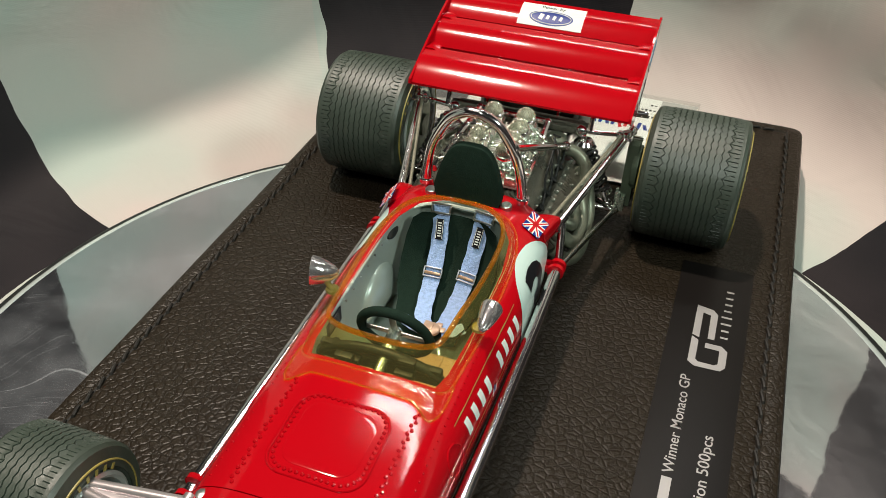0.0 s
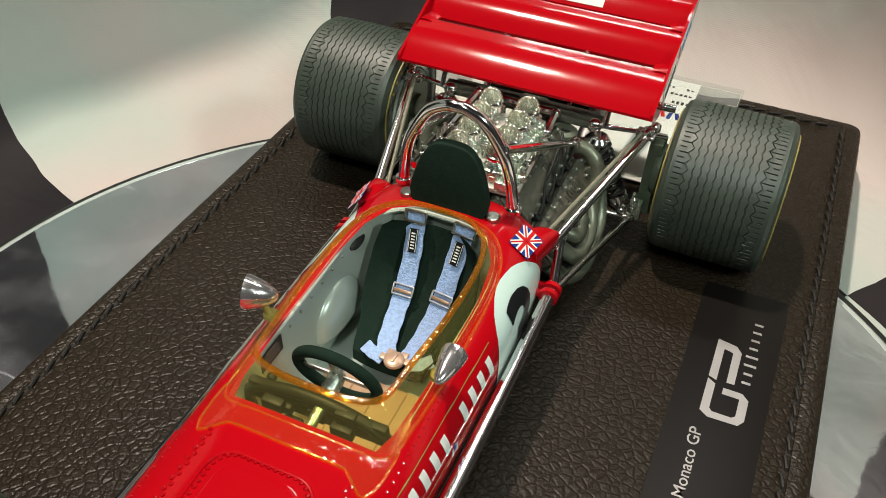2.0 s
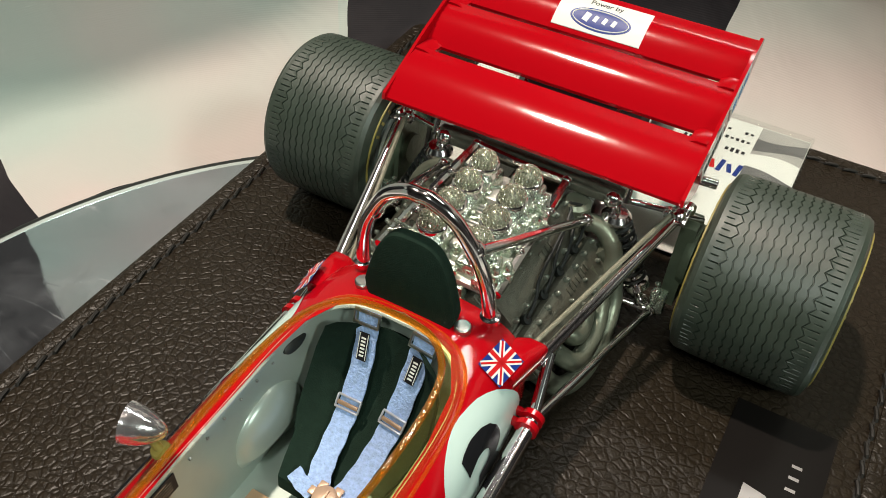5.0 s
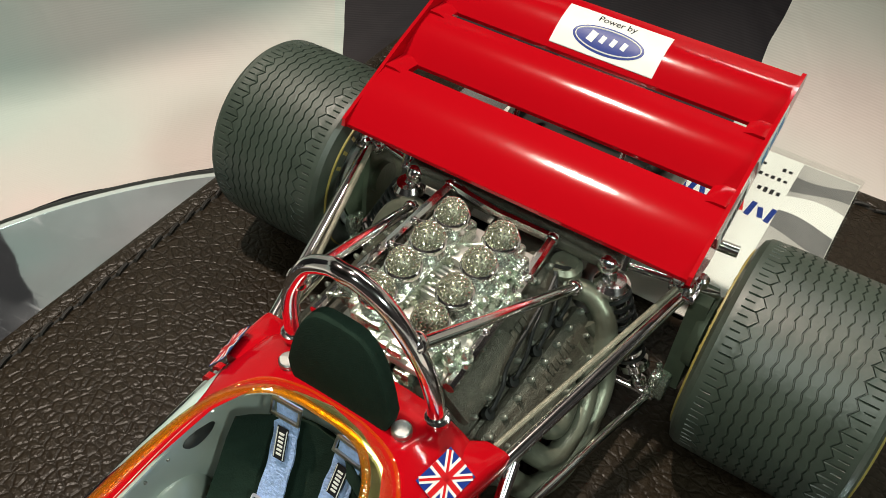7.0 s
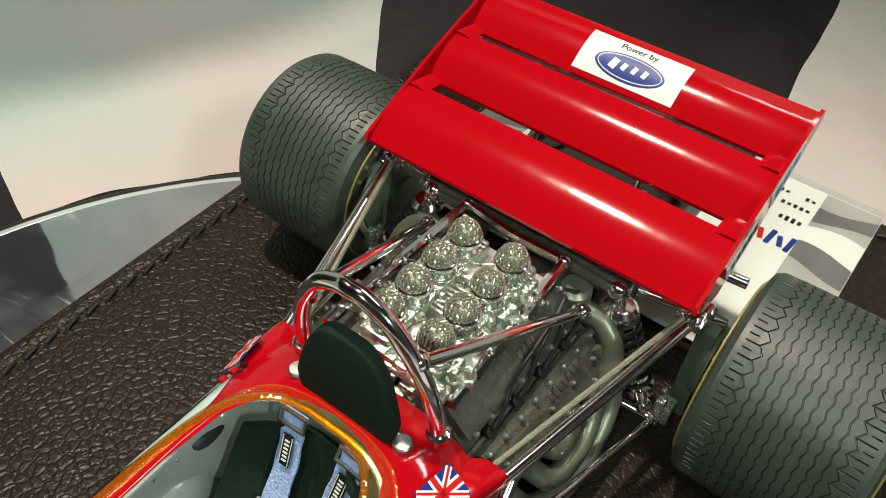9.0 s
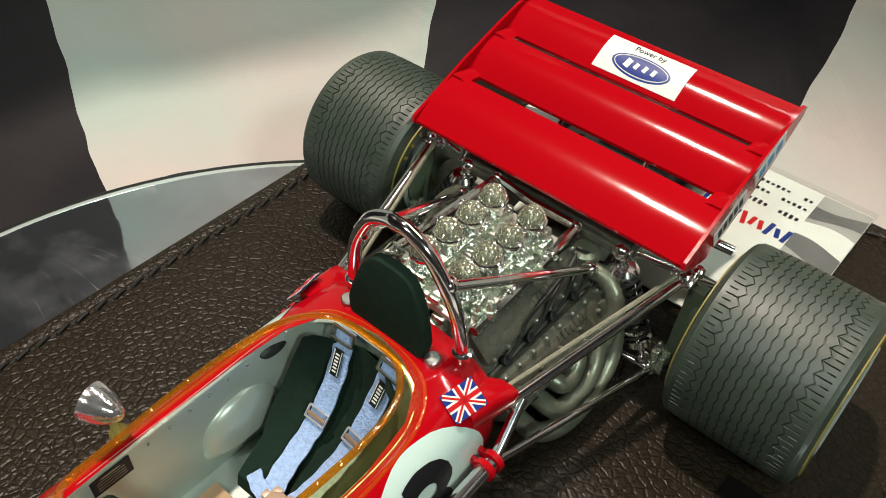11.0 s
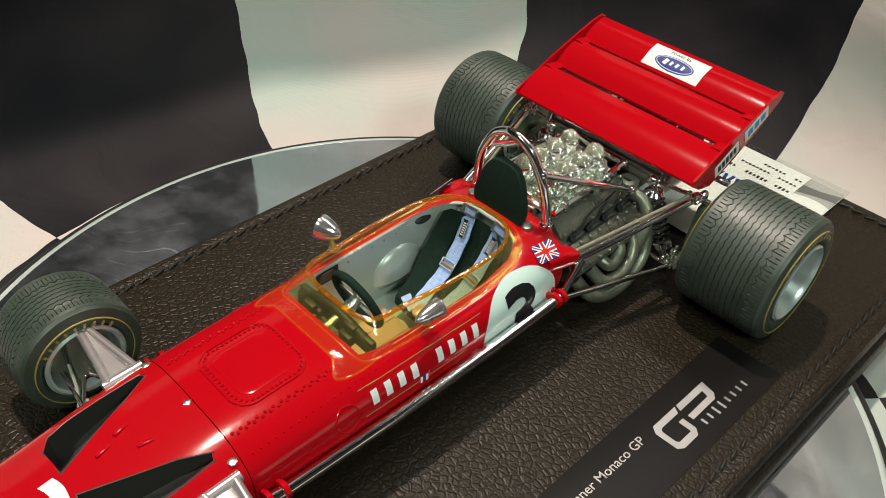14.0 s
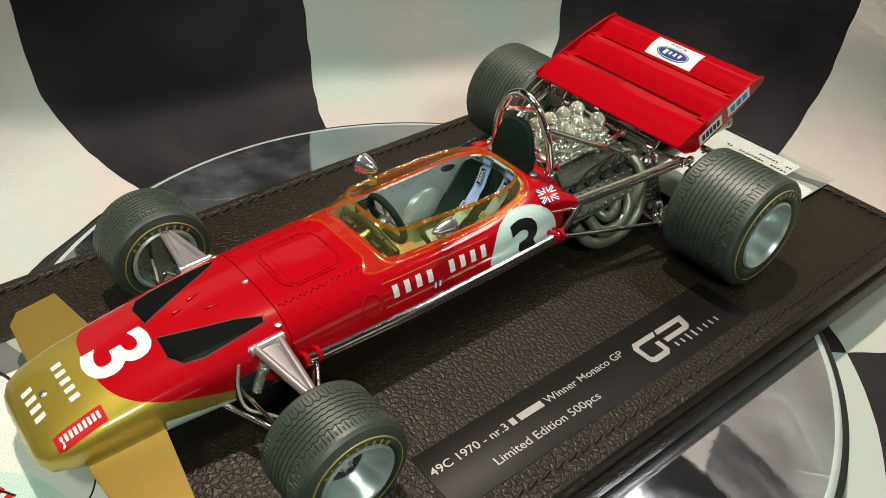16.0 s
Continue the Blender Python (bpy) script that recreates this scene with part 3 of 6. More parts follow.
def wheel(name, side, centre, width, radius, rim_r, front, turn=0.0):
    """A wheel with its tyre; side: 1 when it faces +x."""
    half = width / 2
    lip = half + 0.05
    bm = bmesh.new()
    if front:
        profile = [(0.0, lip - 0.50), (0.13, lip - 0.50), (0.16, lip - 0.60), (0.42, lip - 0.58), (0.50, lip - 0.52), (0.60, lip - 0.24), (rim_r - 0.13, lip - 0.10), (rim_r - 0.09, lip - 0.02), (rim_r - 0.03, lip + 0.02), (rim_r + 0.03, lip - 0.02), (rim_r + 0.02, lip - 0.10), (rim_r - 0.10, lip - 0.4),
                   (rim_r - 0.12, -lip + 0.4), (rim_r + 0.02, -lip + 0.1), (rim_r + 0.03, -lip + 0.02), (rim_r - 0.03, -lip - 0.02), (rim_r - 0.09, -lip + 0.02), (rim_r - 0.14, -lip + 0.2), (rim_r - 0.2, -lip + 0.8), (0.3, -lip + 0.95), (0.0, -lip + 0.95)]
    else:
        profile = [(0.0, lip - 1.12), (0.12, lip - 1.12), (0.15, lip - 1.25), (0.40, lip - 1.22), (0.55, lip - 1.05), (0.80, lip - 0.45), (rim_r - 0.12, lip - 0.13), (rim_r - 0.09, lip - 0.05), (rim_r - 0.03, lip + 0.02), (rim_r + 0.03, lip - 0.02), (rim_r + 0.02, lip - 0.10), (rim_r - 0.10, lip - 0.4),
                   (rim_r - 0.12, -lip + 0.4), (rim_r + 0.02, -lip + 0.1), (rim_r + 0.03, -lip + 0.02), (rim_r - 0.03, -lip - 0.02), (rim_r - 0.09, -lip + 0.02), (rim_r - 0.14, -lip + 0.2), (rim_r - 0.22, -lip + 0.7), (0.3, -lip + 0.8), (0.0, -lip + 0.8)]
    lathe(bm, profile, (0, 0, 0), "x", 72)
    m = Matrix.Translation(centre) @ Matrix.Rotation(radians(turn), 4, "Z") @ Matrix.Diagonal((side, 1, 1, 1))
    bm.transform(m)
    rim = part(name, bm, M_RIM, car, "satin silver wheel with a black treaded tyre", at=centre)
    sub = [("tyre", tyre_mesh(width, radius, rim_r + 0.02, 7 if front else 11, 46), M_RUBBER, "black treaded rubber tyre")]
    for s in (1, -1):
        e = s * (half + 0.055)
        sub.append(("stripe", lathe(bmesh.new(), [(radius - 0.24, e - s * 0.05), (radius - 0.245, e - s * 0.012), (radius - 0.265, e - s * 0.004), (radius - 0.27, e - s * 0.05)], (0, 0, 0), "x", 96, closed=True), M_GOLDINK, "thin gold sidewall line"))
        n = 9
        sub.append(("sidewall_mark", ring_bars(radius - 0.37, 0.11, e, n, -50, 12.0, 0.06), M_GOLDINK, "row of small gold sidewall bars"))
    for nm, b2, material, label in sub:
        b2.transform(m)
        part(nm, b2, material, rim, label)
    if not front:
        drum = lathe(bmesh.new(), [(0, 0.06), (0.5, 0.06), (0.82, 0.02), (0.90, -0.03), (0.90, -0.12), (0, -0.12)], (-half + 0.08, 0, 0), "x", 40)
        drum.transform(m @ Matrix.Diagonal((1, 1, 1, 1)))
        part("brake_drum", drum, M_DRUM, rim, "greenish grey brake drum inside the wheel")
    if front:
        well = lathe(bmesh.new(), [(0.17, 0.0), (0.44, 0.0), (0.46, 0.012), (0.44, 0.022), (0.17, 0.022)], (lip - 0.575, 0, 0), "x", 36, closed=True)
        well.transform(m)
        part("wheel_well", well, M_BLACK, rim, "dark centre of the wheel")
    nut = bmesh.new()
    lathe(nut, [(0, 0.16), (0.09, 0.16), (0.12, 0.10), (0.13, 0.0), (0.2, -0.02), (0, -0.02)], (lip - (0.50 if front else 1.10), 0, 0), "x", 16)
    nut.transform(m)
    part("wheel_nut", nut, M_CHROME, rim, "chrome wheel nut")
    return rim


for side in (1, -1):
    wheel("rear_wheel", side, (4.53 if side > 0 else -4.18, REAR_Y, REAR_R), 2.36, REAR_R, 1.02, False)
    wheel("front_wheel", side, (4.62 if side > 0 else -4.25, FRONT_Y, FRONT_R), 1.62, FRONT_R, 0.86, True)

# body shells: y, half width, bottom, top
NOSE = [(-4.72, 0.75, 1.05, 1.28), (-4.66, 1.10, 0.92, 1.42), (-4.5, 1.36, 0.80, 1.58), (-4.1, 1.55, 0.70, 1.80), (-3.4, 1.62, 0.62, 2.03), (-2.4, 1.70, 0.58, 2.20), (-1.4, 1.78, 0.55, 2.34), (-0.4, 1.86, 0.52, 2.47), (0.3, 1.90, 0.50, 2.54), (0.85, 1.92, 0.5, 2.58)]
TUB = [(0.87, 1.92, 0.5, 2.58), (2.0, 1.94, 0.48, 2.63), (3.2, 1.96, 0.46, 2.66), (5.0, 2.0, 0.45, 2.68), (7.0, 2.02, 0.45, 2.72), (8.2, 1.98, 0.45, 2.80), (9.0, 1.93, 0.46, 2.85), (9.5, 1.85, 0.48, 2.84), (9.78, 1.70, 0.55, 2.74)]


CROWN = 3.0


def shell(stations, top=CROWN, low=3.2, n=64):
    return loft(bmesh.new(), [oval(0, (zb + zt) / 2, w, (zt - zb) / 2, top, n, y, low) for y, w, zb, zt in stations])


def skin_z(x, y):
    """The height of the body's upper skin."""
    st = NOSE + TUB
    for a, b in zip(st, st[1:]):
        if a[0] <= y <= b[0]:
            f = (y - a[0]) / max(1e-6, b[0] - a[0])
            w, zb, zt = (a[i] + (b[i] - a[i]) * f for i in (1, 2, 3))
            return (zb + zt) / 2 + (zt - zb) / 2 * max(0.0, 1 - (abs(x) / w) ** CROWN) ** (1 / CROWN)
    return 2.6


M_DUCT = mat("satin_black_duct", (0.034, 0.031, 0.028), 0.42, vary=0.2, scale=100)

# the two outlet ducts in the nose
cutter = bmesh.new()
for s in (1, -1):
    outline = [(0.28, -1.62), (0.95, -1.66), (1.26, -1.45), (1.38, -1.0), (1.37, -0.2), (1.34, 0.50), (1.20, 0.56), (0.92, 0.0), (0.56, -0.95)]
    lower = [Vector((s * (x * 0.95 + 0.045), y * 0.96 - 0.03, 1.45 + 0.75 * max(0.0, (y + 1.4) / 2))) for x, y in outline]
    upper = [Vector((s * x, y, 3.2)) for x, y in outline]
    loft(cutter, [lower, upper])
part("nose_cone", carve(shell(NOSE), cutter, M_NOSE, M_DUCT), None, car, "red and gold nose cone with two black ducts", materials=(M_NOSE, M_DUCT))

# the tub with its cockpit
COCKPIT = [(1.20, 3.90), (1.30, 4.3), (1.38, 5.8), (1.38, 7.3), (1.26, 8.2), (0.96, 8.72), (0.5, 8.92)]
ring = [(x, y) for x, y in COCKPIT] + [(0, 9.0)] + [(-x, y) for x, y in COCKPIT[::-1]] + [(-0.7, 3.86), (0, 3.85), (0.7, 3.86)]
cutter = bmesh.new()
loft(cutter, [[Vector((x * 0.98, y * 0.985 + 0.09, 0.62)) for x, y in ring], [Vector((x, y, 1.6)) for x, y in ring], [Vector((x, y, 3.4)) for x, y in ring]])
tub = part("tub", carve(shell(TUB), cutter, M_RED, M_TUBGREY), None, car, "red monocoque with a grey cockpit", materials=(M_RED, M_TUBGREY))

# ---- the rear wing ----
def P(s, x, y, z):
    return Vector((s * x, y, z))


WING_X = 2.86
def slat(y0, z0, y1, z1, x, thick=0.09, bow=0.10):
    bm = bmesh.new()
    rings = []
    n = 20
    prof = []
    for k in range(n + 1):
        f = k / n
        prof.append((y0 + (y1 - y0) * f, z0 + (z1 - z0) * f + bow * math.sin(math.pi * f) + 0.015 * f ** 8 , thick * (0.25 + 0.75 * math.sin(math.pi * min(1, 0.12 + 0.88 * f)) ** 0.6)))
    loop = [(y, z) for y, z, t in prof] + [(y, z - t) for y, z, t in prof[::-1]]
    for xx in (-x, -x * 0.5, 0, x * 0.5, x):
        rings.append([Vector((xx, y, z)) for y, z in loop])
    return loft(bm, rings)


WING = [(12.88, 3.38, 14.00, 3.87), (14.33, 3.78, 15.22, 4.24), (15.47, 4.17, 16.38, 4.56)]
for w in WING:
    part("wing_slat", slat(*w, WING_X - 0.03), M_RED, car, "glossy red wing slat")
for s in (1, -1):
    for lower, upper in zip(WING, WING[1:]):
        web = bmesh.new()
        rings = []
        for x in (WING_X - 0.36, WING_X - 0.22, WING_X - 0.04):
            sag = 0.05 if x == WING_X - 0.36 else 0.0
            rings.append([P(s, x, lower[2] - 0.10, lower[3] + 0.035 - sag), P(s, x, upper[0] + 0.08, upper[1] + 0.055 - sag), P(s, x, upper[0] + 0.08, upper[1] - 0.03 - sag), P(s, x, lower[2] - 0.10, lower[3] - 0.06 - sag)])
        part("slat_web", loft(web, rings), M_RED, car, "red web between two wing slats")
    bm = bmesh.new()
    outline = [(12.82, 3.36), (13.2, 3.10), (13.72, 2.98), (14.6, 3.34), (15.6, 3.86), (16.40, 4.42), (16.46, 4.58), (16.34, 4.66), (15.9, 4.58), (15.3, 4.40), (14.3, 4.06), (13.5, 3.74), (12.86, 3.48)]
    flat_shape(bm, outline, 0.06, frame_at(Vector((s * WING_X - 0.03, 0, 0)), (0, 1, 0), (0, 0, 1)))
    part("end_plate", bm, M_RED, car, "red wing end plate")

# ---- suspension, engine and cockpit of the car ----
def both(name, make, material, label=""):
    """Builds a part for each side of the car; make(s) draws the one at side s."""
    for s in (1, -1):
        part(name, make(s), material, car, label)


def joined(*makers):
    bm = bmesh.new()
    for m in makers:
        m(bm)
    return bm


# roll hoop and its braces
HOOP = [(1.13, 9.58, 2.72), (1.10, 9.57, 3.2), (1.00, 9.53, 3.75), (0.84, 9.50, 4.15), (0.55, 9.46, 4.62), (0.2, 9.44, 4.84), (0, 9.43, 4.86)]
hoop_pts = HOOP + [(-x, y, z) for x, y, z in HOOP[-2::-1]]
hoop = part("roll_hoop", tube(bmesh.new(), hoop_pts, 0.115, 14, curve=True), M_CHROME, car, "bent chrome roll hoop")
for s in (1, -1):
    part("collar", joined(lambda b: ball(b, P(s, 0.84, 9.55, 4.13), 0.155, 14), lambda b: lathe(b, [(0.13, -0.06), (0.16, -0.05), (0.16, 0.05), (0.13, 0.06)], P(s, 1.135, 9.58, 2.84), "z", 14)), M_CHROME, hoop)
    part("brace", joined(lambda b: rod(b, P(s, 0.86, 9.58, 4.10), P(s, 1.42, 12.60, 2.56), 0.085, 12), lambda b: ball(b, P(s, 1.42, 12.62, 2.55), 0.13, 12)), M_CHROME, hoop, "chrome hoop brace")


def headrest(bm):
    rings = []
    for y, g in ((9.12, 0.93), (9.14, 0.985), (9.17, 1.0), (9.30, 1.0), (9.33, 0.985), (9.35, 0.93)):
        ring = []
        for k in range(32):
            a = 2 * math.pi * k / 32
            c, s = math.cos(a), math.sin(a)
            z = 3.35 + 0.82 * g * math.copysign(abs(s) ** 0.68, s)
            w = 0.80 - 0.27 * max(0, (z - 3.1))
            ring.append(Vector((w * g * math.copysign(abs(c) ** 0.55, c), y + 0.10 * (z - 3.3), z)))
        rings.append(ring)
    loft(bm, rings)


part("headrest", joined(headrest), M_FELT, car, "black felt headrest")


def shoulder_ear(s):
    bm = bmesh.new()
    rings = []
    for y, x0, x1, z0, z1 in ((9.0, 1.35, 1.86, 2.10, 2.52), (9.5, 1.35, 1.95, 2.00, 2.52), (9.8, 1.45, 2.0, 2.0, 2.42), (9.92, 1.60, 2.0, 2.06, 2.36)):
        cx, cz = (x0 + x1) / 2, (z0 + z1) / 2
        ring = oval(cx, cz, (x1 - x0) / 2, (z1 - z0) / 2, 3.5, 24, y)
        rings.append([Vector((s * p.x, p.y, p.z)) for p in ring])
    return loft(bm, rings)


both("shoulder_bracket", shoulder_ear, M_RED, "red bracket behind the cockpit")
both("filler_cap", lambda s: lathe(bmesh.new(), [(0, 2.90), (0.11, 2.90), (0.13, 2.88), (0.13, 2.78), (0, 2.78)], P(s, 0.88, 9.2, 0), "z", 20), M_STEEL, "round silver cap")

# side pipes and their red clips
both("side_pipe", lambda s: joined(lambda b: tube(b, [P(s, 2.13, 0.95, 1.58), P(s, 2.17, 1.4, 1.56), P(s, 2.20, 4, 1.50), P(s, 2.21, 7, 1.54), P(s, 2.2, 9.05, 1.60)], 0.13, 14)), M_CHROME, "long chrome side pipe")
both("side_pipe", lambda s: tube(bmesh.new(), [P(s, 2.06, 1.4, 1.30), P(s, 2.12, 4, 1.24), P(s, 2.14, 7, 1.28), P(s, 2.1, 9.0, 1.34)], 0.07, 10), M_CHROME, "thin chrome side pipe")
for y in (0.98, 1.32, 8.92, 9.12):
    both("pipe_clip", lambda s: joined(lambda b: lathe(b, [(0.12, -0.06), (0.19, -0.05), (0.19, 0.05), (0.12, 0.06)], P(s, 2.19 if y > 5 else 2.15, y, 1.59), "y", 18), lambda b: box(b, P(s, 2.02, y, 1.62), (0.26, 0.10, 0.16), 0.03)), M_RED, "red pipe clip")

# engine
part("engine_block", joined(lambda b: box(b, (0, 11.3, 1.5), (1.7, 3.1, 1.5), 0.12), lambda b: box(b, (0, 9.95, 1.6), (2.2, 0.35, 1.7), 0.08)), M_ENGINE, car, "dark cast engine block")


def bank_frame(s):
    """A frame on the sloping face of a cylinder bank: x along the car, y down the slope outward, z off the face."""
    o = P(s, 0.80, 9.95, 2.72)
    along, down = Vector((0, 1, 0)), Vector((s * 0.70, 0, -0.72))
    m = Matrix((along, down, along.cross(down) * -s)).transposed().to_4x4()
    m.translation = o
    return m


def in_frame(bm, m):
    bm.transform(m)
    return bm


both("cylinder_head", lambda s: in_frame(box(bmesh.new(), (1.42, 0.80, -0.34), (2.90, 1.80, 0.50), 0.06), bank_frame(s)), M_ENGINE, "dark cylinder head")
for k, (d, w) in enumerate(((0.38, 0.66), (1.26, 0.74))):
    both("cam_cover", lambda s: in_frame(joined(lambda b: box(b, (1.42, d, 0.0), (2.78, w, 0.26), 0.12), lambda b: box(b, (1.42, d, -0.07), (2.86, w + 0.12, 0.06), 0.02)), bank_frame(s)), M_ENGINE, "dark cam cover")


for s in (1, -1):
    spots = [(0.16 + 0.36 * k, d, 0.115, 0.050) for d in (0.13, 0.63, 0.98, 1.54) for k in range(8)] + [(0.3 + 0.55 * k, 1.28, 0.13, 0.042) for k in range(5)]
    for x, d, z, r in spots:
        part("bolt", in_frame(lathe(bmesh.new(), [(0, 2.0 * r), (0.45 * r, 1.9 * r), (0.8 * r, 1.5 * r), (r, 0.8 * r), (r, -0.1), (0, -0.1)], (x, d, z), "z", 8), bank_frame(s)), M_BOLT, car)
    for d, x0, n in ((0.36, 1.45, 4), (1.15, 1.50, 7)):
        for k in range(n):
            part("cast_mark", in_frame(box(bmesh.new(), (x0 + 0.115 * k, d, 0.135), (0.075, 0.15, 0.03), 0.01), bank_frame(s)), M_ENGINE, car)


def lead(s, k):
    bm = bmesh.new()
    x = 0.42 + 0.62 * k
    tube(bm, [(x, 0.82, 0.02), (x + 0.05, 0.76, 0.16), (x + 0.35, 0.66, 0.20), (x + 0.7, 0.50, 0.22), (2.5 + 0.06 * k, 0.30 - 0.05 * k, 0.25)], 0.030, 7, curve=True)
    lathe(bm, [(0.04, 0.10), (0.085, 0.09), (0.085, 0.0), (0.05, -0.05)], (x, 0.82, 0.0), "z", 12)
    return in_frame(bm, bank_frame(s))


for k in range(4):
    both("ignition_lead", lambda s: lead(s, k), M_BLACK, "black ignition lead and cap")


def gauze(r):
    """A domed gauze cap at the origin: short crossing wires plaited over a half ball."""
    bm = bmesh.new()
    for i in range(1, 9):
        th = radians(11.6 * i - 3)
        n = max(4, int(2 * math.pi * math.sin(th) * r / 0.062))
        for k in range(n):
            a = 2 * math.pi * (k + 0.5 * (i % 2)) / n
            up = Vector((math.sin(th) * math.cos(a), math.sin(th) * math.sin(a), math.cos(th)))
            side = Vector((-math.sin(a), math.cos(a), 0))
            d = (side + up.cross(side) * (0.9 if i % 2 else -0.9)).normalized()
            geo = bmesh.ops.create_icosphere(bm, subdivisions=1, radius=0.017)
            bmesh.ops.transform(bm, verts=geo["verts"], matrix=Matrix.Translation(up * r) @ frame_at((0, 0, 0), d, up.cross(d)) @ Matrix.Diagonal((2.3, 0.85, 1.0, 1)))
    return bm


M_GAUZE = mat("gauze_wire", (0.86, 0.87, 0.74), 0.16, metal=0.9, vary=0.3, scale=600)
# Duller grey for the inner balls: paints the shade between the gauze wires.
M_GAUZE_SHADE = mat("painted_gauze_shade", (0.27, 0.275, 0.20), 0.35, metal=0.5, vary=0.2)
KNOTS = gauze(0.222)
for x in (-0.34, 0.47):
    for y in (10.38, 10.94, 11.51, 12.09):
        c = (x, y, 3.46)
        t = part("intake_trumpet", lathe(bmesh.new(), [(0.225, 2.80), (0.23, 3.0), (0.225, 3.10), (0.225, 3.30), (0.25, 3.34), (0.262, 3.38), (0.258, 3.43), (0.23, 3.45), (0.2, 3.45)], (x, y, 0), "z", 28), M_CHROME, car, "silver intake trumpet under a gauze dome")
        bm = KNOTS.copy()
        bm.transform(Matrix.Translation(c))
        part("gauze_dome", bm, M_GAUZE, t, "silver gauze dome", kind="stuff")
        part("dome_core", ball(bmesh.new(), c, 0.206, 18), M_GAUZE_SHADE, t, "grey core coloured for the shade under the gauze")
        part("throttle_body", joined(lambda b: box(b, (x + (0.22 if x > 0 else -0.22), y, 2.95), (0.34, 0.34, 0.42), 0.05), lambda b: rod(b, (x + (0.2 if x > 0 else -0.2), y, 3.0), (x + (0.55 if x > 0 else -0.55), y + 0.05, 2.85), 0.06, 8)), M_SILVER, t)


M_VALLEY = mat("worn_silver_plate", (0.62, 0.60, 0.55), 0.34, metal=0.55, vary=0.35, scale=300, bump=0.3, bump_scale=1500)


def valley(bm):
    box(bm, (0.06, 11.25, 2.84), (1.7, 2.6, 0.12), 0.03)
    for k in range(7):
        box(bm, (0.06, 11.0 + 0.085 * k, 2.99), (0.36, 0.045, 0.14), 0.01)
    box(bm, (0.06, 11.85, 3.0), (0.34, 0.32, 0.16), 0.04)
    box(bm, (0.06, 10.6, 3.0), (0.30, 0.3, 0.14), 0.04)


part("valley_cover", joined(valley), M_VALLEY, car, "silver finned valley cover")


for k in range(26):
    x, y = random.uniform(-0.95, 1.05), random.uniform(10.15, 12.4)
    bm = bmesh.new()
    if k % 3:
        lathe(bm, [(0, 0.2), (0.05, 0.2), (0.075, 0.14), (0.075, 0.06), (0.11, 0.04), (0.11, -0.1), (0, -0.1)], (x, y, 2.95 + random.uniform(0, 0.1)), "z", 10)
    else:
        rod(bm, (x - 0.18, y, 3.02), (x + 0.2, y + random.uniform(-0.3, 0.3), 3.08), 0.035, 8)
    part("injector_fitting", bm, M_SILVER, car, "small silver injector fitting")


def fuel_rails(bm):
    tube(bm, [(1.02, 9.98, 2.9), (0.96, 11.2, 2.92), (0.84, 12.93, 2.93)], 0.085, 8)
    tube(bm, [(-1.10, 9.98, 2.9), (-1.06, 11.2, 2.92), (-0.98, 13.02, 2.93)], 0.085, 8)
    tube(bm, [(0.84, 12.96, 2.93), (-0.06, 12.92, 2.96), (-0.98, 13.06, 2.93)], 0.085, 8)
    for x, y in ((0.84, 12.95), (-0.98, 13.05)):
        ball(bm, (x, y, 2.93), 0.11, 12)
    for s in (1, -1):
        for k in range(4):
            p = P(s, 0.96, 10.35 + 0.57 * k, 2.98)
            rod(bm, p, P(s, 0.62, 10.4 + 0.57 * k, 3.05), 0.035, 8)
            ball(bm, p, 0.07, 8)


for x in (-0.34, 0.47):
    part("intake_body", joined(lambda b: box(b, (x, 11.24, 2.98), (0.50, 2.35, 0.42), 0.06), *[lambda b, k=k: rod(b, (x - 0.30, 10.66 + 0.57 * k, 3.08), (x + 0.30, 10.66 + 0.57 * k, 3.08), 0.07, 10) for k in range(3)], *[lambda b, k=k: ball(b, (x + (0.27 if x > 0 else -0.27), 10.38 + 0.285 * k, 3.14), 0.075, 10) for k in range(7)]), M_SILVER, car, "silver intake body with small fittings")
part("fuel_rail", joined(fuel_rails), M_CHROME, car, "chrome rails round the intakes")
for k in range(14):
    c = (random.uniform(-0.9, 0.9), 9.85 + random.uniform(0, 0.35), random.uniform(2.45, 3.05))
    part("engine_fitting", box(bmesh.new(), c, (random.uniform(0.12, 0.3), random.uniform(0.1, 0.25), random.uniform(0.12, 0.35)), 0.03), M_SILVER, car, "small silver engine fitting")


EXHAUST = [
    [(1.70, 12.70, 1.95), (2.02, 12.72, 1.55), (2.22, 12.45, 0.98), (2.30, 11.80, 0.62), (2.28, 11.05, 0.55), (2.10, 10.50, 0.72), (1.75, 10.25, 1.15)],
    [(1.65, 12.25, 1.80), (1.98, 12.25, 1.40), (2.15, 11.95, 1.02), (2.20, 11.45, 0.86), (2.15, 10.95, 0.92), (1.80, 10.70, 1.30)],
    [(1.60, 11.85, 1.70), (1.92, 11.75, 1.42), (2.02, 11.45, 1.22), (1.98, 11.20, 1.25), (1.65, 11.10, 1.45)],
    [(1.75, 12.6, 1.1), (1.9, 13.0, 0.95), (1.7, 13.5, 1.1), (1.4, 14.0, 1.45)]]
for route in EXHAUST:
    both("exhaust_pipe", lambda s: tube(bmesh.new(), [P(s, *p) for p in route], 0.175, 14, curve=True), M_EXH, "grey bent exhaust pipe")


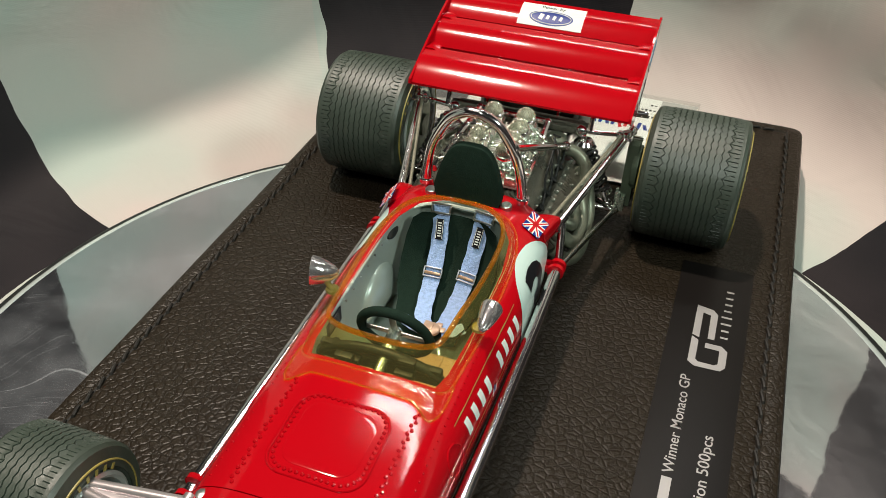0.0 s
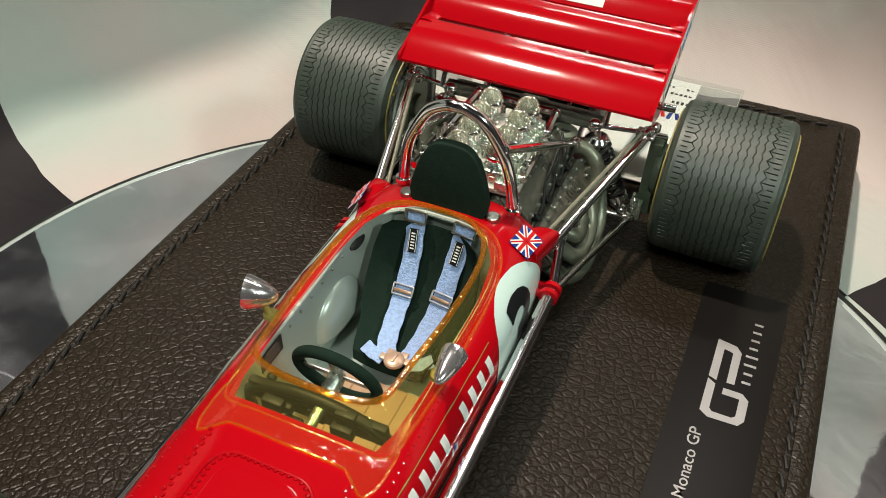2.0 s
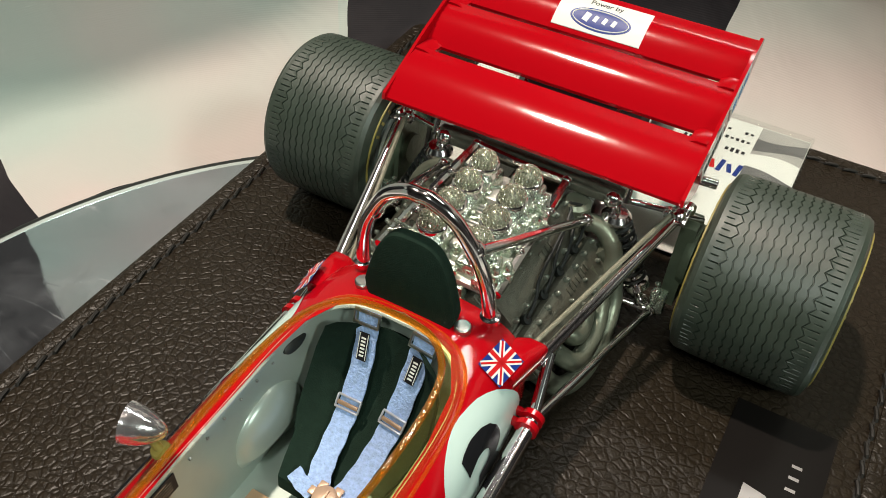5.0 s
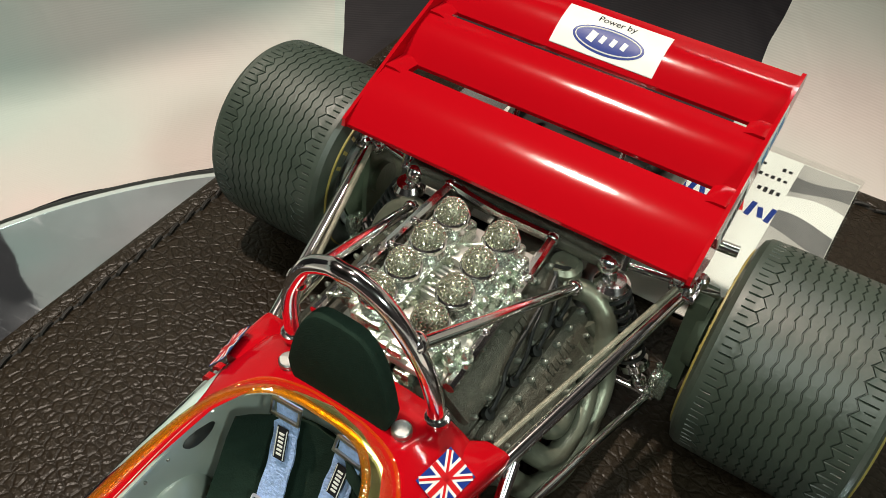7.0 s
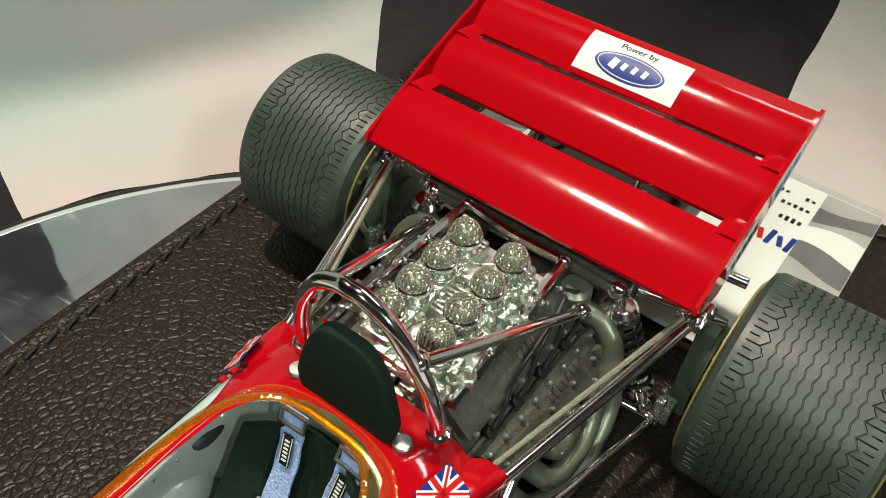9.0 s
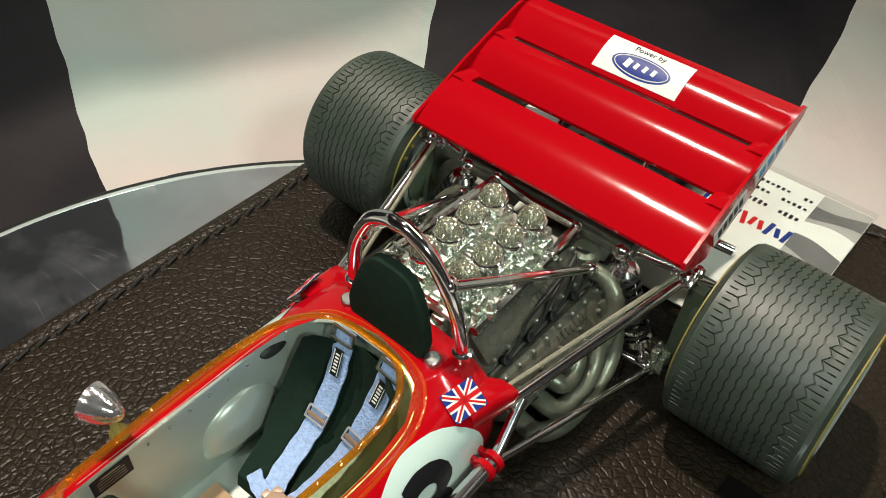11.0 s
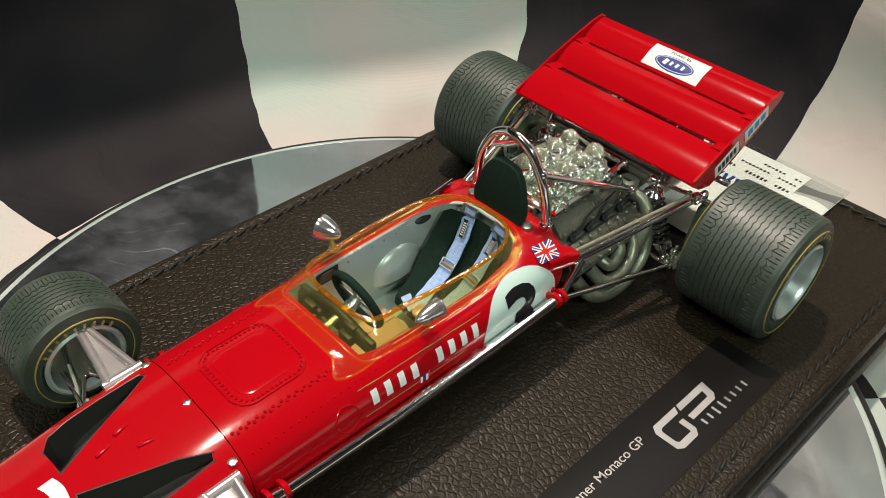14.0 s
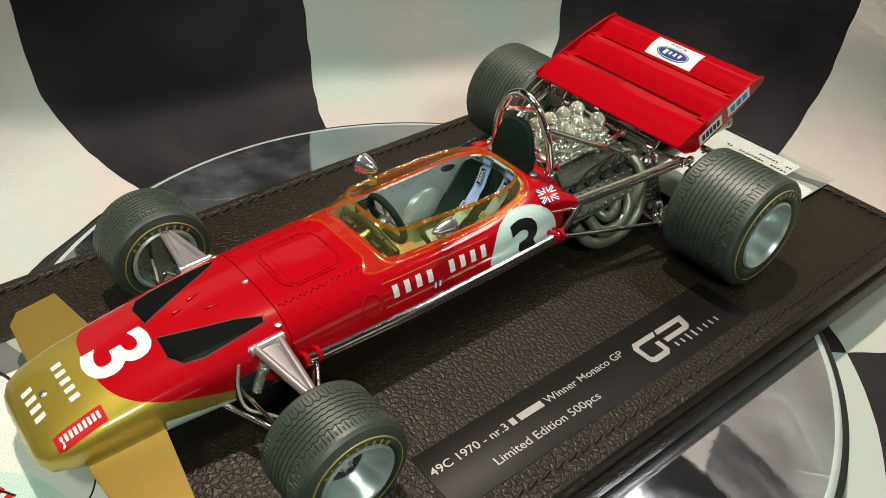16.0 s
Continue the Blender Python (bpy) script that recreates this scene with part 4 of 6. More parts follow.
def loop_pipe(s):
    bm = bmesh.new()
    tube(bm, [P(s, 1.20, 12.75, 2.35), P(s, 1.62, 12.85, 2.30), P(s, 1.95, 12.75, 2.0), P(s, 2.05, 12.55, 1.6), P(s, 2.0, 12.3, 1.2), P(s, 1.7, 12.1, 0.9)], 0.17, 12, curve=True)
    return bm


both("exhaust_pipe", loop_pipe, M_EXH, "thick grey exhaust bend")
both("tail_pipe", lambda s: joined(lambda b: tube(b, [P(s, 1.4, 13.2, 1.35), P(s, 1.3, 14.2, 1.75), P(s, 1.45, 15.8, 2.05), P(s, 1.55, 17.3, 2.3)], 0.20, 16, curve=True, r2=0.25), lambda b: lathe(b, [(0.20, 0), (0.25, 0.02), (0.27, 0.0), (0.25, -0.15)], P(s, 1.55, 17.3, 2.3), "y", 16)), M_STEEL, "dull silver tail pipe")
part("gearbox", joined(lambda b: box(b, (0, 13.6, 1.45), (1.1, 2.0, 1.2), 0.15), lambda b: box(b, (0, 15.2, 1.4), (0.8, 1.6, 1.0), 0.15), lambda b: box(b, (0, 14.2, 2.2), (0.7, 0.9, 0.5), 0.1)), M_ENGINE, car, "dark gearbox casing")
part("cross_beam", joined(lambda b: tube(b, [(-1.75, 13.15, 2.86), (0, 13.25, 2.86), (1.75, 13.15, 2.86)], 0.08, 12, curve=True), lambda b: box(b, (0, 13.3, 2.75), (3.4, 0.5, 0.18), 0.05), *[lambda b, s=s: box(b, (s * 1.45, 13.22, 2.84), (0.75, 0.22, 0.16), 0.04) for s in (1, -1)]), M_ENGINE, car, "dark cross beam over the gearbox")

# rear suspension
UP = (2.72, 13.55, 2.62)
LOW = (2.84, 12.86, 0.80)


def joint(b, p, r=0.15):
    ball(b, p, r, 14)
    lathe(b, [(0, 0.13), (0.05, 0.13), (0.07, 0.10), (0.07, -0.10), (0, -0.13)], p, "z", 10)


both("radius_rod", lambda s: joined(lambda b: rod(b, P(s, 1.90, 9.75, 2.10), P(s, 2.78, 13.35, 2.68), 0.095, 12), lambda b: joint(b, P(s, *UP), 0.12), lambda b: joint(b, P(s, 2.62, 13.35, 2.70), 0.11), lambda b: rod(b, P(s, *UP), P(s, 3.15, 13.75, 2.45), 0.07, 10)), M_CHROME, "chrome upper radius rod")
both("brake_line", lambda s: rod(bmesh.new(), P(s, 1.66, 9.75, 2.12), P(s, 2.66, 13.25, 2.76), 0.042, 8), M_LINE, "thin beige braided line")
both("radius_rod", lambda s: joined(lambda b: rod(b, P(s, 2.2, 9.12, 1.60), P(s, 2.02, 10.0, 2.1), 0.09, 12), lambda b: rod(b, P(s, 2.2, 9.2, 1.50), P(s, *LOW), 0.07, 12), lambda b: joint(b, P(s, *LOW), 0.12)), M_CHROME, "chrome lower radius rod")
both("knuckle", lambda s: joined(lambda b: box(b, P(s, 2.92, 12.98, 0.98), (0.26, 0.30, 0.42), 0.05), lambda b: box(b, P(s, 2.86, 12.84, 1.22), (0.16, 0.16, 0.30), 0.04), *[lambda b, k=k: ball(b, P(s, 2.82 + 0.05 * (k % 2), 12.76 + 0.07 * k, 0.95 + 0.09 * k), 0.055, 8) for k in range(5)]), M_SILVER, "bright cast knuckle with bolts")
both("wishbone", lambda s: joined(lambda b: rod(b, P(s, *LOW), P(s, 0.6, 13.9, 0.95), 0.07, 10), lambda b: rod(b, P(s, *UP), P(s, 0.7, 13.2, 2.6), 0.06, 10), lambda b: rod(b, P(s, *LOW), P(s, 0.6, 12.6, 0.9), 0.07, 10)), M_CHROME, "chrome wishbone")


def upright(s):
    bm = bmesh.new()
    outline = [(13.2, 0.75), (13.7, 0.6), (14.1, 1.2), (14.1, 2.1), (13.85, 2.5), (13.5, 2.4), (13.3, 1.6)]
    flat_shape(bm, outline, 0.28, frame_at(P(s, 3.0, 0, 0) - Vector((0.14, 0, 0)), (0, 1, 0), (0, 0, 1)))
    lathe(bm, [(0.0, -0.2), (0.55, -0.2), (0.58, -0.12), (0.58, -0.05), (0.3, 0.0), (0.3, 0.5), (0, 0.5)], P(s, 3.25, REAR_Y, REAR_R), "x", 32)
    return bm


both("rear_upright", upright, mat("greenish_cast_alloy", (0.12, 0.15, 0.10), 0.5, metal=0.4, vary=0.25, scale=300, bump=0.3), "cast greenish alloy rear upright")


def shock(s):
    a, b = P(s, 1.70, 13.12, 2.72), P(s, 2.62, 12.90, 0.90)
    d = (b - a).normalized()
    side = d.orthogonal().normalized()
    up = d.cross(side)
    bm = bmesh.new()
    pts = []
    length = (b - a).length
    for k in range(8 * 14 + 1):
        ang = 2 * math.pi * k / 14
        pts.append(a + d * (0.38 + (length - 0.85) * k / (8 * 14)) + (side * math.cos(ang) + up * math.sin(ang)) * 0.20)
    tube(bm, pts, 0.035, 6)
    return bm, a, b, d


for s in (1, -1):
    spring, a, b, d = shock(s)
    damper = part("damper", joined(lambda q: rod(q, a, b, 0.075, 12), lambda q: rod(q, a + d * 0.25, a + d * 1.35, 0.125, 14), lambda q: ball(q, a - d * 0.05, 0.17, 16), lambda q: lathe(q, [(0, 0.04), (0.2, 0.02), (0.27, -0.06), (0.27, -0.12), (0, -0.12)], a + d * 0.22, "z", 24), lambda q: rod(q, b - d * 0.42, b - d * 0.3, 0.24, 18), lambda q: ball(q, b, 0.14, 12)), M_CHROME, car, "chrome damper in a dark coil spring")
    part("coil_spring", spring, M_BLACK, damper, "dark coil spring")
both("wing_strut", lambda s: joined(lambda b: rod(b, P(s, 0.95, 13.5, 2.7), P(s, 0.95, 14.12, 3.62), 0.05, 8), lambda b: rod(b, P(s, 0.95, 14.6, 2.4), P(s, 0.95, 15.34, 4.02), 0.05, 8), lambda b: rod(b, P(s, 1.9, 13.1, 2.8), P(s, 1.9, 13.4, 3.30), 0.06, 8)), M_CHROME, "chrome wing strut")
both("wing_pin", lambda s: joined(lambda b: rod(b, P(s, 2.78, 14.22, 2.92), P(s, 3.14, 14.27, 2.90), 0.09, 12), lambda b: rod(b, P(s, 2.8, 14.22, 2.92), P(s, 2.4, 14.1, 3.2), 0.05, 8)), M_CHROME, "short chrome pin under the wing")
part("oil_tank", joined(lambda b: box(b, (0, 15.25, 2.35), (2.6, 2.1, 0.95), 0.2), lambda b: box(b, (0, 16.3, 1.9), (1.5, 0.8, 0.9), 0.15)), M_TANK, car, "dark tank over the gearbox")
both("rod_end", lambda s: joined(lambda b: box(b, P(s, 2.84, 13.42, 2.70), (0.24, 0.52, 0.08), 0.03), lambda b: lathe(b, [(0, 0.10), (0.07, 0.10), (0.11, 0.06), (0.11, -0.06), (0, -0.06)], P(s, 2.80, 13.30, 2.78), "z", 14), lambda b: lathe(b, [(0, 0.10), (0.07, 0.10), (0.11, 0.06), (0.11, -0.06), (0, -0.06)], P(s, 2.90, 13.56, 2.78), "z", 14)), M_CHROME, "chrome rod end with two bolts")
part("round_cap", lathe(bmesh.new(), [(0, 0.34), (0.2, 0.34), (0.27, 0.28), (0.28, -0.1), (0.24, -0.4), (0, -0.4)], (1.10, 12.92, 2.3), "z", 28), M_EXH, car, "round olive grey cap behind the engine")
part("wing_rail", joined(lambda b: box(b, (0.15, 15.42, 4.05), (1.5, 0.10, 0.12), 0.02), *[lambda b, x=x: box(b, (x, 14.14, 3.62), (0.08, 0.28, 0.10), 0.02) for x in (-0.9, 1.3)], *[lambda b, x=x: box(b, (x, 15.36, 4.04), (0.16, 0.22, 0.10), 0.02) for x in (-1.4, 0.95)]), M_STEEL, car, "steel rail between the wing slats")

# front suspension
ARM_OUT = (3.58, 0.30, 2.08)


def rocker(s):
    bm = bmesh.new()
    rings = []
    for f, wide, thick in ((0.0, 0.30, 0.07), (0.25, 0.26, 0.07), (0.6, 0.18, 0.07), (0.9, 0.13, 0.10), (1.0, 0.10, 0.10)):
        c = P(s, 1.72, 0.26, 2.12).lerp(P(s, *ARM_OUT), f)
        rings.append([c + Vector((0, wide * math.copysign(abs(math.cos(a)) ** 0.6, math.cos(a)), thick * math.copysign(abs(math.sin(a)) ** 0.8, math.sin(a)))) for a in (2 * math.pi * k / 20 for k in range(20))])
    loft(bm, rings)
    for e in (-1, 1):
        rod(bm, P(s, 1.70, 0.30 + e * 0.30, 2.18), P(s, 3.50, 0.30 + e * 0.07, 2.12), 0.10, 12)
    rod(bm, P(s, 1.74, -0.12, 2.14), P(s, 1.74, 0.72, 2.18), 0.12, 12)
    lathe(bm, [(0, 0.14), (0.07, 0.14), (0.15, 0.10), (0.16, 0), (0.15, -0.15), (0, -0.15)], P(s, *ARM_OUT), "z", 18)
    return bm


M_ARM = mat("satin_silver_arm", (0.62, 0.56, 0.57), 0.3, metal=0.8, vary=0.12, scale=200)
both("rocker_arm", rocker, M_ARM, "satin silver front rocker arm")
both("wishbone", lambda s: joined(lambda b: rod(b, P(s, 1.45, -1.0, 0.95), P(s, 3.62, 0.05, 0.75), 0.075, 10), lambda b: rod(b, P(s, 1.6, 1.5, 0.8), P(s, 3.62, 0.15, 0.75), 0.075, 10), lambda b: rod(b, P(s, 1.5, -0.5, 1.25), P(s, 3.5, -0.35, 1.25), 0.05, 10), lambda b: joint(b, P(s, 3.62, 0.1, 0.75), 0.12), lambda b: rod(b, P(s, 2.1, 1.3, 1.45), P(s, 3.45, 0.55, 1.0), 0.06, 10)), M_CHROME, "chrome front wishbone")
both("front_upright", lambda s: joined(lambda b: box(b, P(s, 3.72, 0.12, 1.42), (0.35, 0.45, 1.4), 0.08), lambda b: lathe(b, [(0.0, -0.1), (0.66, -0.1), (0.68, -0.04), (0.68, 0.03), (0.66, 0.08), (0, 0.08)], P(s, 3.95, FRONT_Y, FRONT_R), "x", 32), lambda b: box(b, P(s, 3.86, -0.35, 1.55), (0.35, 0.4, 0.75), 0.08)), M_EXH, "grey-green upright and brake")
both("brake_hose", lambda s: tube(bmesh.new(), [P(s, 1.80, -0.45, 2.0), P(s, 2.0, -0.62, 1.5), P(s, 2.3, -0.6, 1.15), P(s, 2.8, -0.35, 1.25), P(s, 3.4, -0.2, 1.5)], 0.036, 8, curve=True), mat("grey_hose", (0.26, 0.26, 0.21), 0.4, vary=0.1), "pale grey brake hose")
both("axle_recess", lambda s: box(bmesh.new(), P(s, 1.72, -0.15, 1.35), (0.32, 0.95, 0.7), 0.05), M_BLACK, "dark opening behind the front arm")
both("inner_damper", lambda s: joined(lambda b: rod(b, P(s, 1.95, 0.1, 1.9), P(s, 2.0, -0.2, 1.2), 0.12, 12), lambda b: ball(b, P(s, 1.96, 0.05, 1.72), 0.16, 12)), M_SILVER, "small silver front damper")

# nose wings
def canard(s):
    bm = bmesh.new()
    outline = [(1.40, -3.92), (3.55, -3.82), (3.92, -3.55), (3.98, -2.58), (1.55, -2.22)]
    rings = []
    for dz in (-0.035, 0.035):
        rings.append([P(s, x, y, 1.12 + dz + 0.10 * (y + 3)) for x, y in outline])
    loft(bm, rings)
    bmesh.ops.bevel(bm, geom=list(bm.edges), offset=0.02, segments=2, affect="EDGES")
    return bm


both("nose_wing", canard, M_GOLD, "flat gold nose wing")

# fasteners and rivets
both("fastener", lambda s: joined(lambda b: lathe(b, [(0, 0.03), (0.05, 0.03), (0.10, 0.012), (0.10, -0.02), (0, -0.02)], P(s, 1.52, 0.72, skin_z(1.52, 0.72)), "z", 8)), M_STEEL, "small silver fastener")
part("fastener", lathe(bmesh.new(), [(0, 0.035), (0.05, 0.035), (0.09, 0.015), (0.10, -0.02), (0, -0.02)], (0, 0.76, skin_z(0, 0.76)), "z", 4), M_STEEL, car, "small silver fastener")


def rivet(bm, x, y, r=0.043):
    geo = bmesh.ops.create_icosphere(bm, subdivisions=1, radius=r)
    bmesh.ops.translate(bm, verts=geo["verts"], vec=(x, y, skin_z(x, y)))


def rivet_rows():
    bm = bmesh.new()
    pts = rounded(-0.78, 0.78, 1.45, 3.0, 0.35, 5)
    loop = [*pts, pts[0]]
    for (x0, y0), (x1, y1) in zip(loop, loop[1:]):
        n = max(1, int(math.hypot(x1 - x0, y1 - y0) / 0.10))
        for k in range(n):
            rivet(bm, x0 + (x1 - x0) * k / n, y0 + (y1 - y0) * k / n)
    for s in (1, -1):
        for k in range(26):
            rivet(bm, s * (1.12 + 0.05 * (k % 2)), 1.0 + 0.09 * k)
            rivet(bm, s * 1.60, 1.1 + 0.17 * k, 0.024)
    return bm


part("rivets", rivet_rows(), M_RED, car, "rows of tiny red rivets", kind="stuff")


def hatch():
    bm = bmesh.new()
    pts = rounded(-0.66, 0.66, 1.57, 2.88, 0.3, 6)
    rings = [[Vector((cx, cy, skin_z(cx, cy) + dz)) for cx, cy in ((x * g, 2.22 + (y - 2.22) * g) for x, y in pts)] for g, dz in ((1.0, -0.02), (0.99, 0.006), (0.96, 0.010), (0.85, 0.010), (0.68, 0.010), (0.5, 0.010), (0.34, 0.010), (0.18, 0.010), (0.05, 0.010))]
    return loft(bm, rings)


part("hatch", hatch(), M_RED, car, "raised red hatch panel")
bead = [Vector((x, y, skin_z(x, y) + 0.005)) for x, y in rounded(-0.86, 0.86, 1.36, 3.02, 0.4, 8)]
part("hatch_bead", tube(bmesh.new(), [*bead, bead[0]], 0.028, 8), M_RED, car, "raised red bead round the hatch")
for x, y, lean in ((-0.34, -0.42, 0.25), (-0.16, -0.86, 0.2), (0.24, -0.22, -0.2)):
    part("nose_rib", box(bmesh.new(), (x, y, skin_z(x, y)), (0.10, 0.34, 0.07), 0.03, Matrix.Rotation(lean, 4, "Z")), M_RED, car, "short raised red rib")
both("duct_lip", lambda s: tube(bmesh.new(), [P(s, x, y, skin_z(x, y) - 0.01) for x, y in ((0.28, -1.62), (0.95, -1.66), (1.26, -1.45), (1.38, -1.0), (1.37, -0.2), (1.34, 0.50), (1.20, 0.56), (0.92, 0.0), (0.56, -0.95), (0.28, -1.62))], 0.02, 6), M_DUCT, "black duct lip")

# the wraparound screen
TOP_HALF = [(0.0, 4.13), (0.55, 4.16), (0.96, 4.27), (1.12, 4.52), (1.18, 5.2), (1.27, 6.2), (1.27, 7.4), (1.12, 8.2), (0.75, 8.65), (0.35, 8.77), (0.0, 8.78)]
FOOT_HALF = [(0.0, 3.76), (0.70, 3.77), (1.20, 3.80), (1.42, 3.98), (1.48, 4.5), (1.54, 5.7), (1.53, 7.3), (1.40, 8.3), (1.05, 8.82), (0.50, 9.0), (0.0, 9.02)]


def full_loop(half, grow):
    pts = [Vector((x, y, 0)) for x, y in half] + [Vector((-x, y, 0)) for x, y in half[-2:0:-1]]
    out = smooth_path([*pts, pts[0]], 5)[:-1]
    mid = Vector((0, 6.2, 0))
    return [mid + (p - mid) * (1 + grow / max(0.4, (p - mid).length)) for p in out]


def screen_loop(f, grow=0.0):
    """f: 0 at the foot, 1 at the top edge."""
    out = []
    for a, b in zip(full_loop(FOOT_HALF, grow), full_loop(TOP_HALF, grow)):
        za = skin_z(a.x * 0.97, min(a.y, 9.0)) - 0.03
        zb = 3.14 - 0.02 * (b.y - 4.2)
        bow = 0.07 * math.sin(math.pi * f) * (0.4 if a.y < 3.9 else 1.0)
        p = a.lerp(b, f)
        out.append(Vector((p.x * (1 + bow), p.y, za + (zb - za) * f)))
    return out


bm = bmesh.new()
outer = [screen_loop(f) for f in (0, 0.2, 0.4, 0.6, 0.8, 1.0)]
inner = [screen_loop(f, grow=-0.05) for f in (1.0, 0.8, 0.6, 0.4, 0.2, 0)]
loft(bm, outer + inner, caps=False)
screen = part("windscreen", bm, M_AMBER, car, "amber transparent wraparound windscreen")
screen.visible_shadow = False
top = screen_loop(1.0, grow=-0.025)
part("screen_edge", tube(bmesh.new(), [*top, top[0]], 0.054, 8), M_AMBER_RIM, screen, "orange screen edge").visible_shadow = False
foot = screen_loop(0.02, grow=0.01)
part("screen_edge", tube(bmesh.new(), [*foot, foot[0]], 0.032, 8), M_AMBER_RIM, screen, "orange screen foot").visible_shadow = False


def cockpit_lip():
    """The bare metal lip of the tub round the cockpit, just inside the screen's foot."""
    loop = full_loop(FOOT_HALF, -0.16)
    rear = sorted([p for p in loop if p.y > 4.6], key=lambda p: math.atan2(p.x, p.y - 6.2))
    return tube(bmesh.new(), [Vector((p.x, p.y, skin_z(p.x, min(p.y, 9.0)) - 0.05)) for p in rear], 0.048, 8)


part("cockpit_lip", cockpit_lip(), M_LIP, car, "pale metal lip behind the seat")


def flange():
    """The screen's foot, laid forward on the scuttle."""
    pts = [p for p in full_loop(FOOT_HALF, 0.0) if p.y < 4.3]
    pts.sort(key=lambda p: math.atan2(p.x, 5.2 - p.y))
    rings = []
    for g, lift in ((0.0, 0.0), (0.0, 0.035), (0.28, 0.03), (0.34, 0.018), (0.35, -0.01)):
        ring = []
        for p in pts:
            d = Vector((p.x * 0.12, -1, 0)).normalized()
            q = p + d * g * (1.0 + 0.9 * max(0.0, 1 - abs(abs(p.x) - 1.25) / 0.3)) * min(1.0, max(0.1, (4.4 - p.y) / 0.5))
            ring.append(Vector((q.x, q.y, skin_z(q.x, q.y) + lift)))
        rings.append(ring)
    return loft(bmesh.new(), rings, closed=False)


part("screen_flange", flange(), M_FLANGE, screen, "amber flange at the screen foot").visible_shadow = False


def flange_line():
    pts = [p for p in full_loop(FOOT_HALF, 0.0) if p.y < 4.3]
    pts.sort(key=lambda p: math.atan2(p.x, 5.2 - p.y))
    out = []
    for p in pts:
        d = Vector((p.x * 0.12, -1, 0)).normalized()
        q = p + d * 0.35 * (1.0 + 0.9 * max(0.0, 1 - abs(abs(p.x) - 1.25) / 0.3)) * min(1.0, max(0.1, (4.4 - p.y) / 0.5))
        out.append(Vector((q.x, q.y, skin_z(q.x, q.y) + 0.02)))
    return out


part("screen_edge", tube(bmesh.new(), flange_line(), 0.024, 8), M_AMBER_RIM, screen, "orange flange edge").visible_shadow = False

# mirrors
def mirror_shell(s):
    """A bullet-shaped shell with a flat glass; the one over the far flank is knocked round and faces forward and out."""
    shape = [(0, -0.47), (0.03, -0.465), (0.075, -0.42), (0.12, -0.33), (0.165, -0.20), (0.20, -0.06), (0.225, 0.08), (0.24, 0.18), (0.245, 0.25), (0.225, 0.27), (0.215, 0.24), (0, 0.24)]
    if s > 0:
        return lathe(bmesh.new(), [(0.86 * r, 0.92 * h) for r, h in shape], P(s, 1.66, 5.42, 3.12), "y", 48)
    shape = [(1.2 * r, 0.74 * h) for r, h in shape[:-2]] + [(0, 0.19)]
    bm = lathe(bmesh.new(), shape, (0, 0, 0), "y", 48)
    bm.transform(Matrix.Translation((-1.70, 5.40, 3.20)) @ Vector((0, 1, 0)).rotation_difference(Vector((-0.93, -0.30, 0.10))).to_matrix().to_4x4())
    return bm


for s in (1, -1):
    mr = part("mirror", mirror_shell(s), M_SHELL, car, "bullet-shaped chrome mirror")
    part("stalk", joined(lambda b: rod(b, P(s, 1.50, 5.42, 2.75), P(s, 1.64, 5.42, 3.0), 0.06, 10), lambda b: lathe(b, [(0.0, 0.03), (0.13, 0.03), (0.14, -0.03), (0, -0.03)], P(s, 1.50, 5.42, 2.78), "z", 14)), M_GOLDINK, mr, "gold mirror stalk")

# cockpit
def seat(bm):
    rings = []
    for y, z, w in ((8.74, 2.66, 0.74), (8.69, 2.50, 0.94), (8.56, 2.1, 1.05), (8.30, 1.65, 1.08), (7.9, 1.30, 1.02), (7.3, 1.08, 0.90), (6.85, 1.0, 0.78), (6.62, 0.98, 0.70), (6.55, 0.80, 0.66)):
        rings.append([Vector((w * u, y - 0.42 * abs(u) ** 2.5 * (1 if z > 1.2 else 0.2), z + 0.22 * abs(u) ** 3)) for u in (-1, -0.85, -0.6, -0.3, 0, 0.3, 0.6, 0.85, 1)])
    back = [[p + Vector((0, 0.12, -0.14)) for p in r] for r in rings]
    loft(bm, [r + b[::-1] for r, b in zip(rings, back)])


seat_ob = part("seat", joined(seat), M_FELT, car, "black felt bucket seat")


def belt(path, wide, thick=0.03, axis=(1, 0, 0)):
    bm = bmesh.new()
    pts = smooth_path(path, 6)
    rings = []
    for i, p in enumerate(pts):
        d = (pts[min(i + 1, len(pts) - 1)] - pts[max(i - 1, 0)]).normalized()
        x = Vector(axis)
        x = (x - d * x.dot(d)).normalized()
        nrm = x.cross(d)
        g = 1 + 0.05 * math.sin(i * 1.3)
        rings.append([p + x * wide * g * a + nrm * thick * b for a, b in ((-0.5, -0.5), (0.5, -0.5), (0.5, 0.5), (-0.5, 0.5))])
    return loft(bm, rings)


M_ADJUST = mat("copper_adjuster", (0.55, 0.36, 0.24), 0.35, metal=0.6, vary=0.1)
M_FRAME = mat("pale_adjuster_frame", (0.60, 0.60, 0.66), 0.3, metal=0.5, vary=0.15)
BELTS = {1: [(0.56, 8.72, 2.90), (0.53, 8.58, 2.62), (0.48, 8.34, 2.16), (0.42, 7.98, 1.60), (0.38, 7.60, 1.33), (0.34, 7.1, 1.17), (0.30, 6.75, 1.14)], -1: [(-0.42, 8.72, 2.90), (-0.40, 8.58, 2.62), (-0.36, 8.34, 2.16), (-0.34, 7.92, 1.58), (-0.32, 7.55, 1.33), (-0.24, 7.05, 1.18), (-0.12, 6.72, 1.15)]}
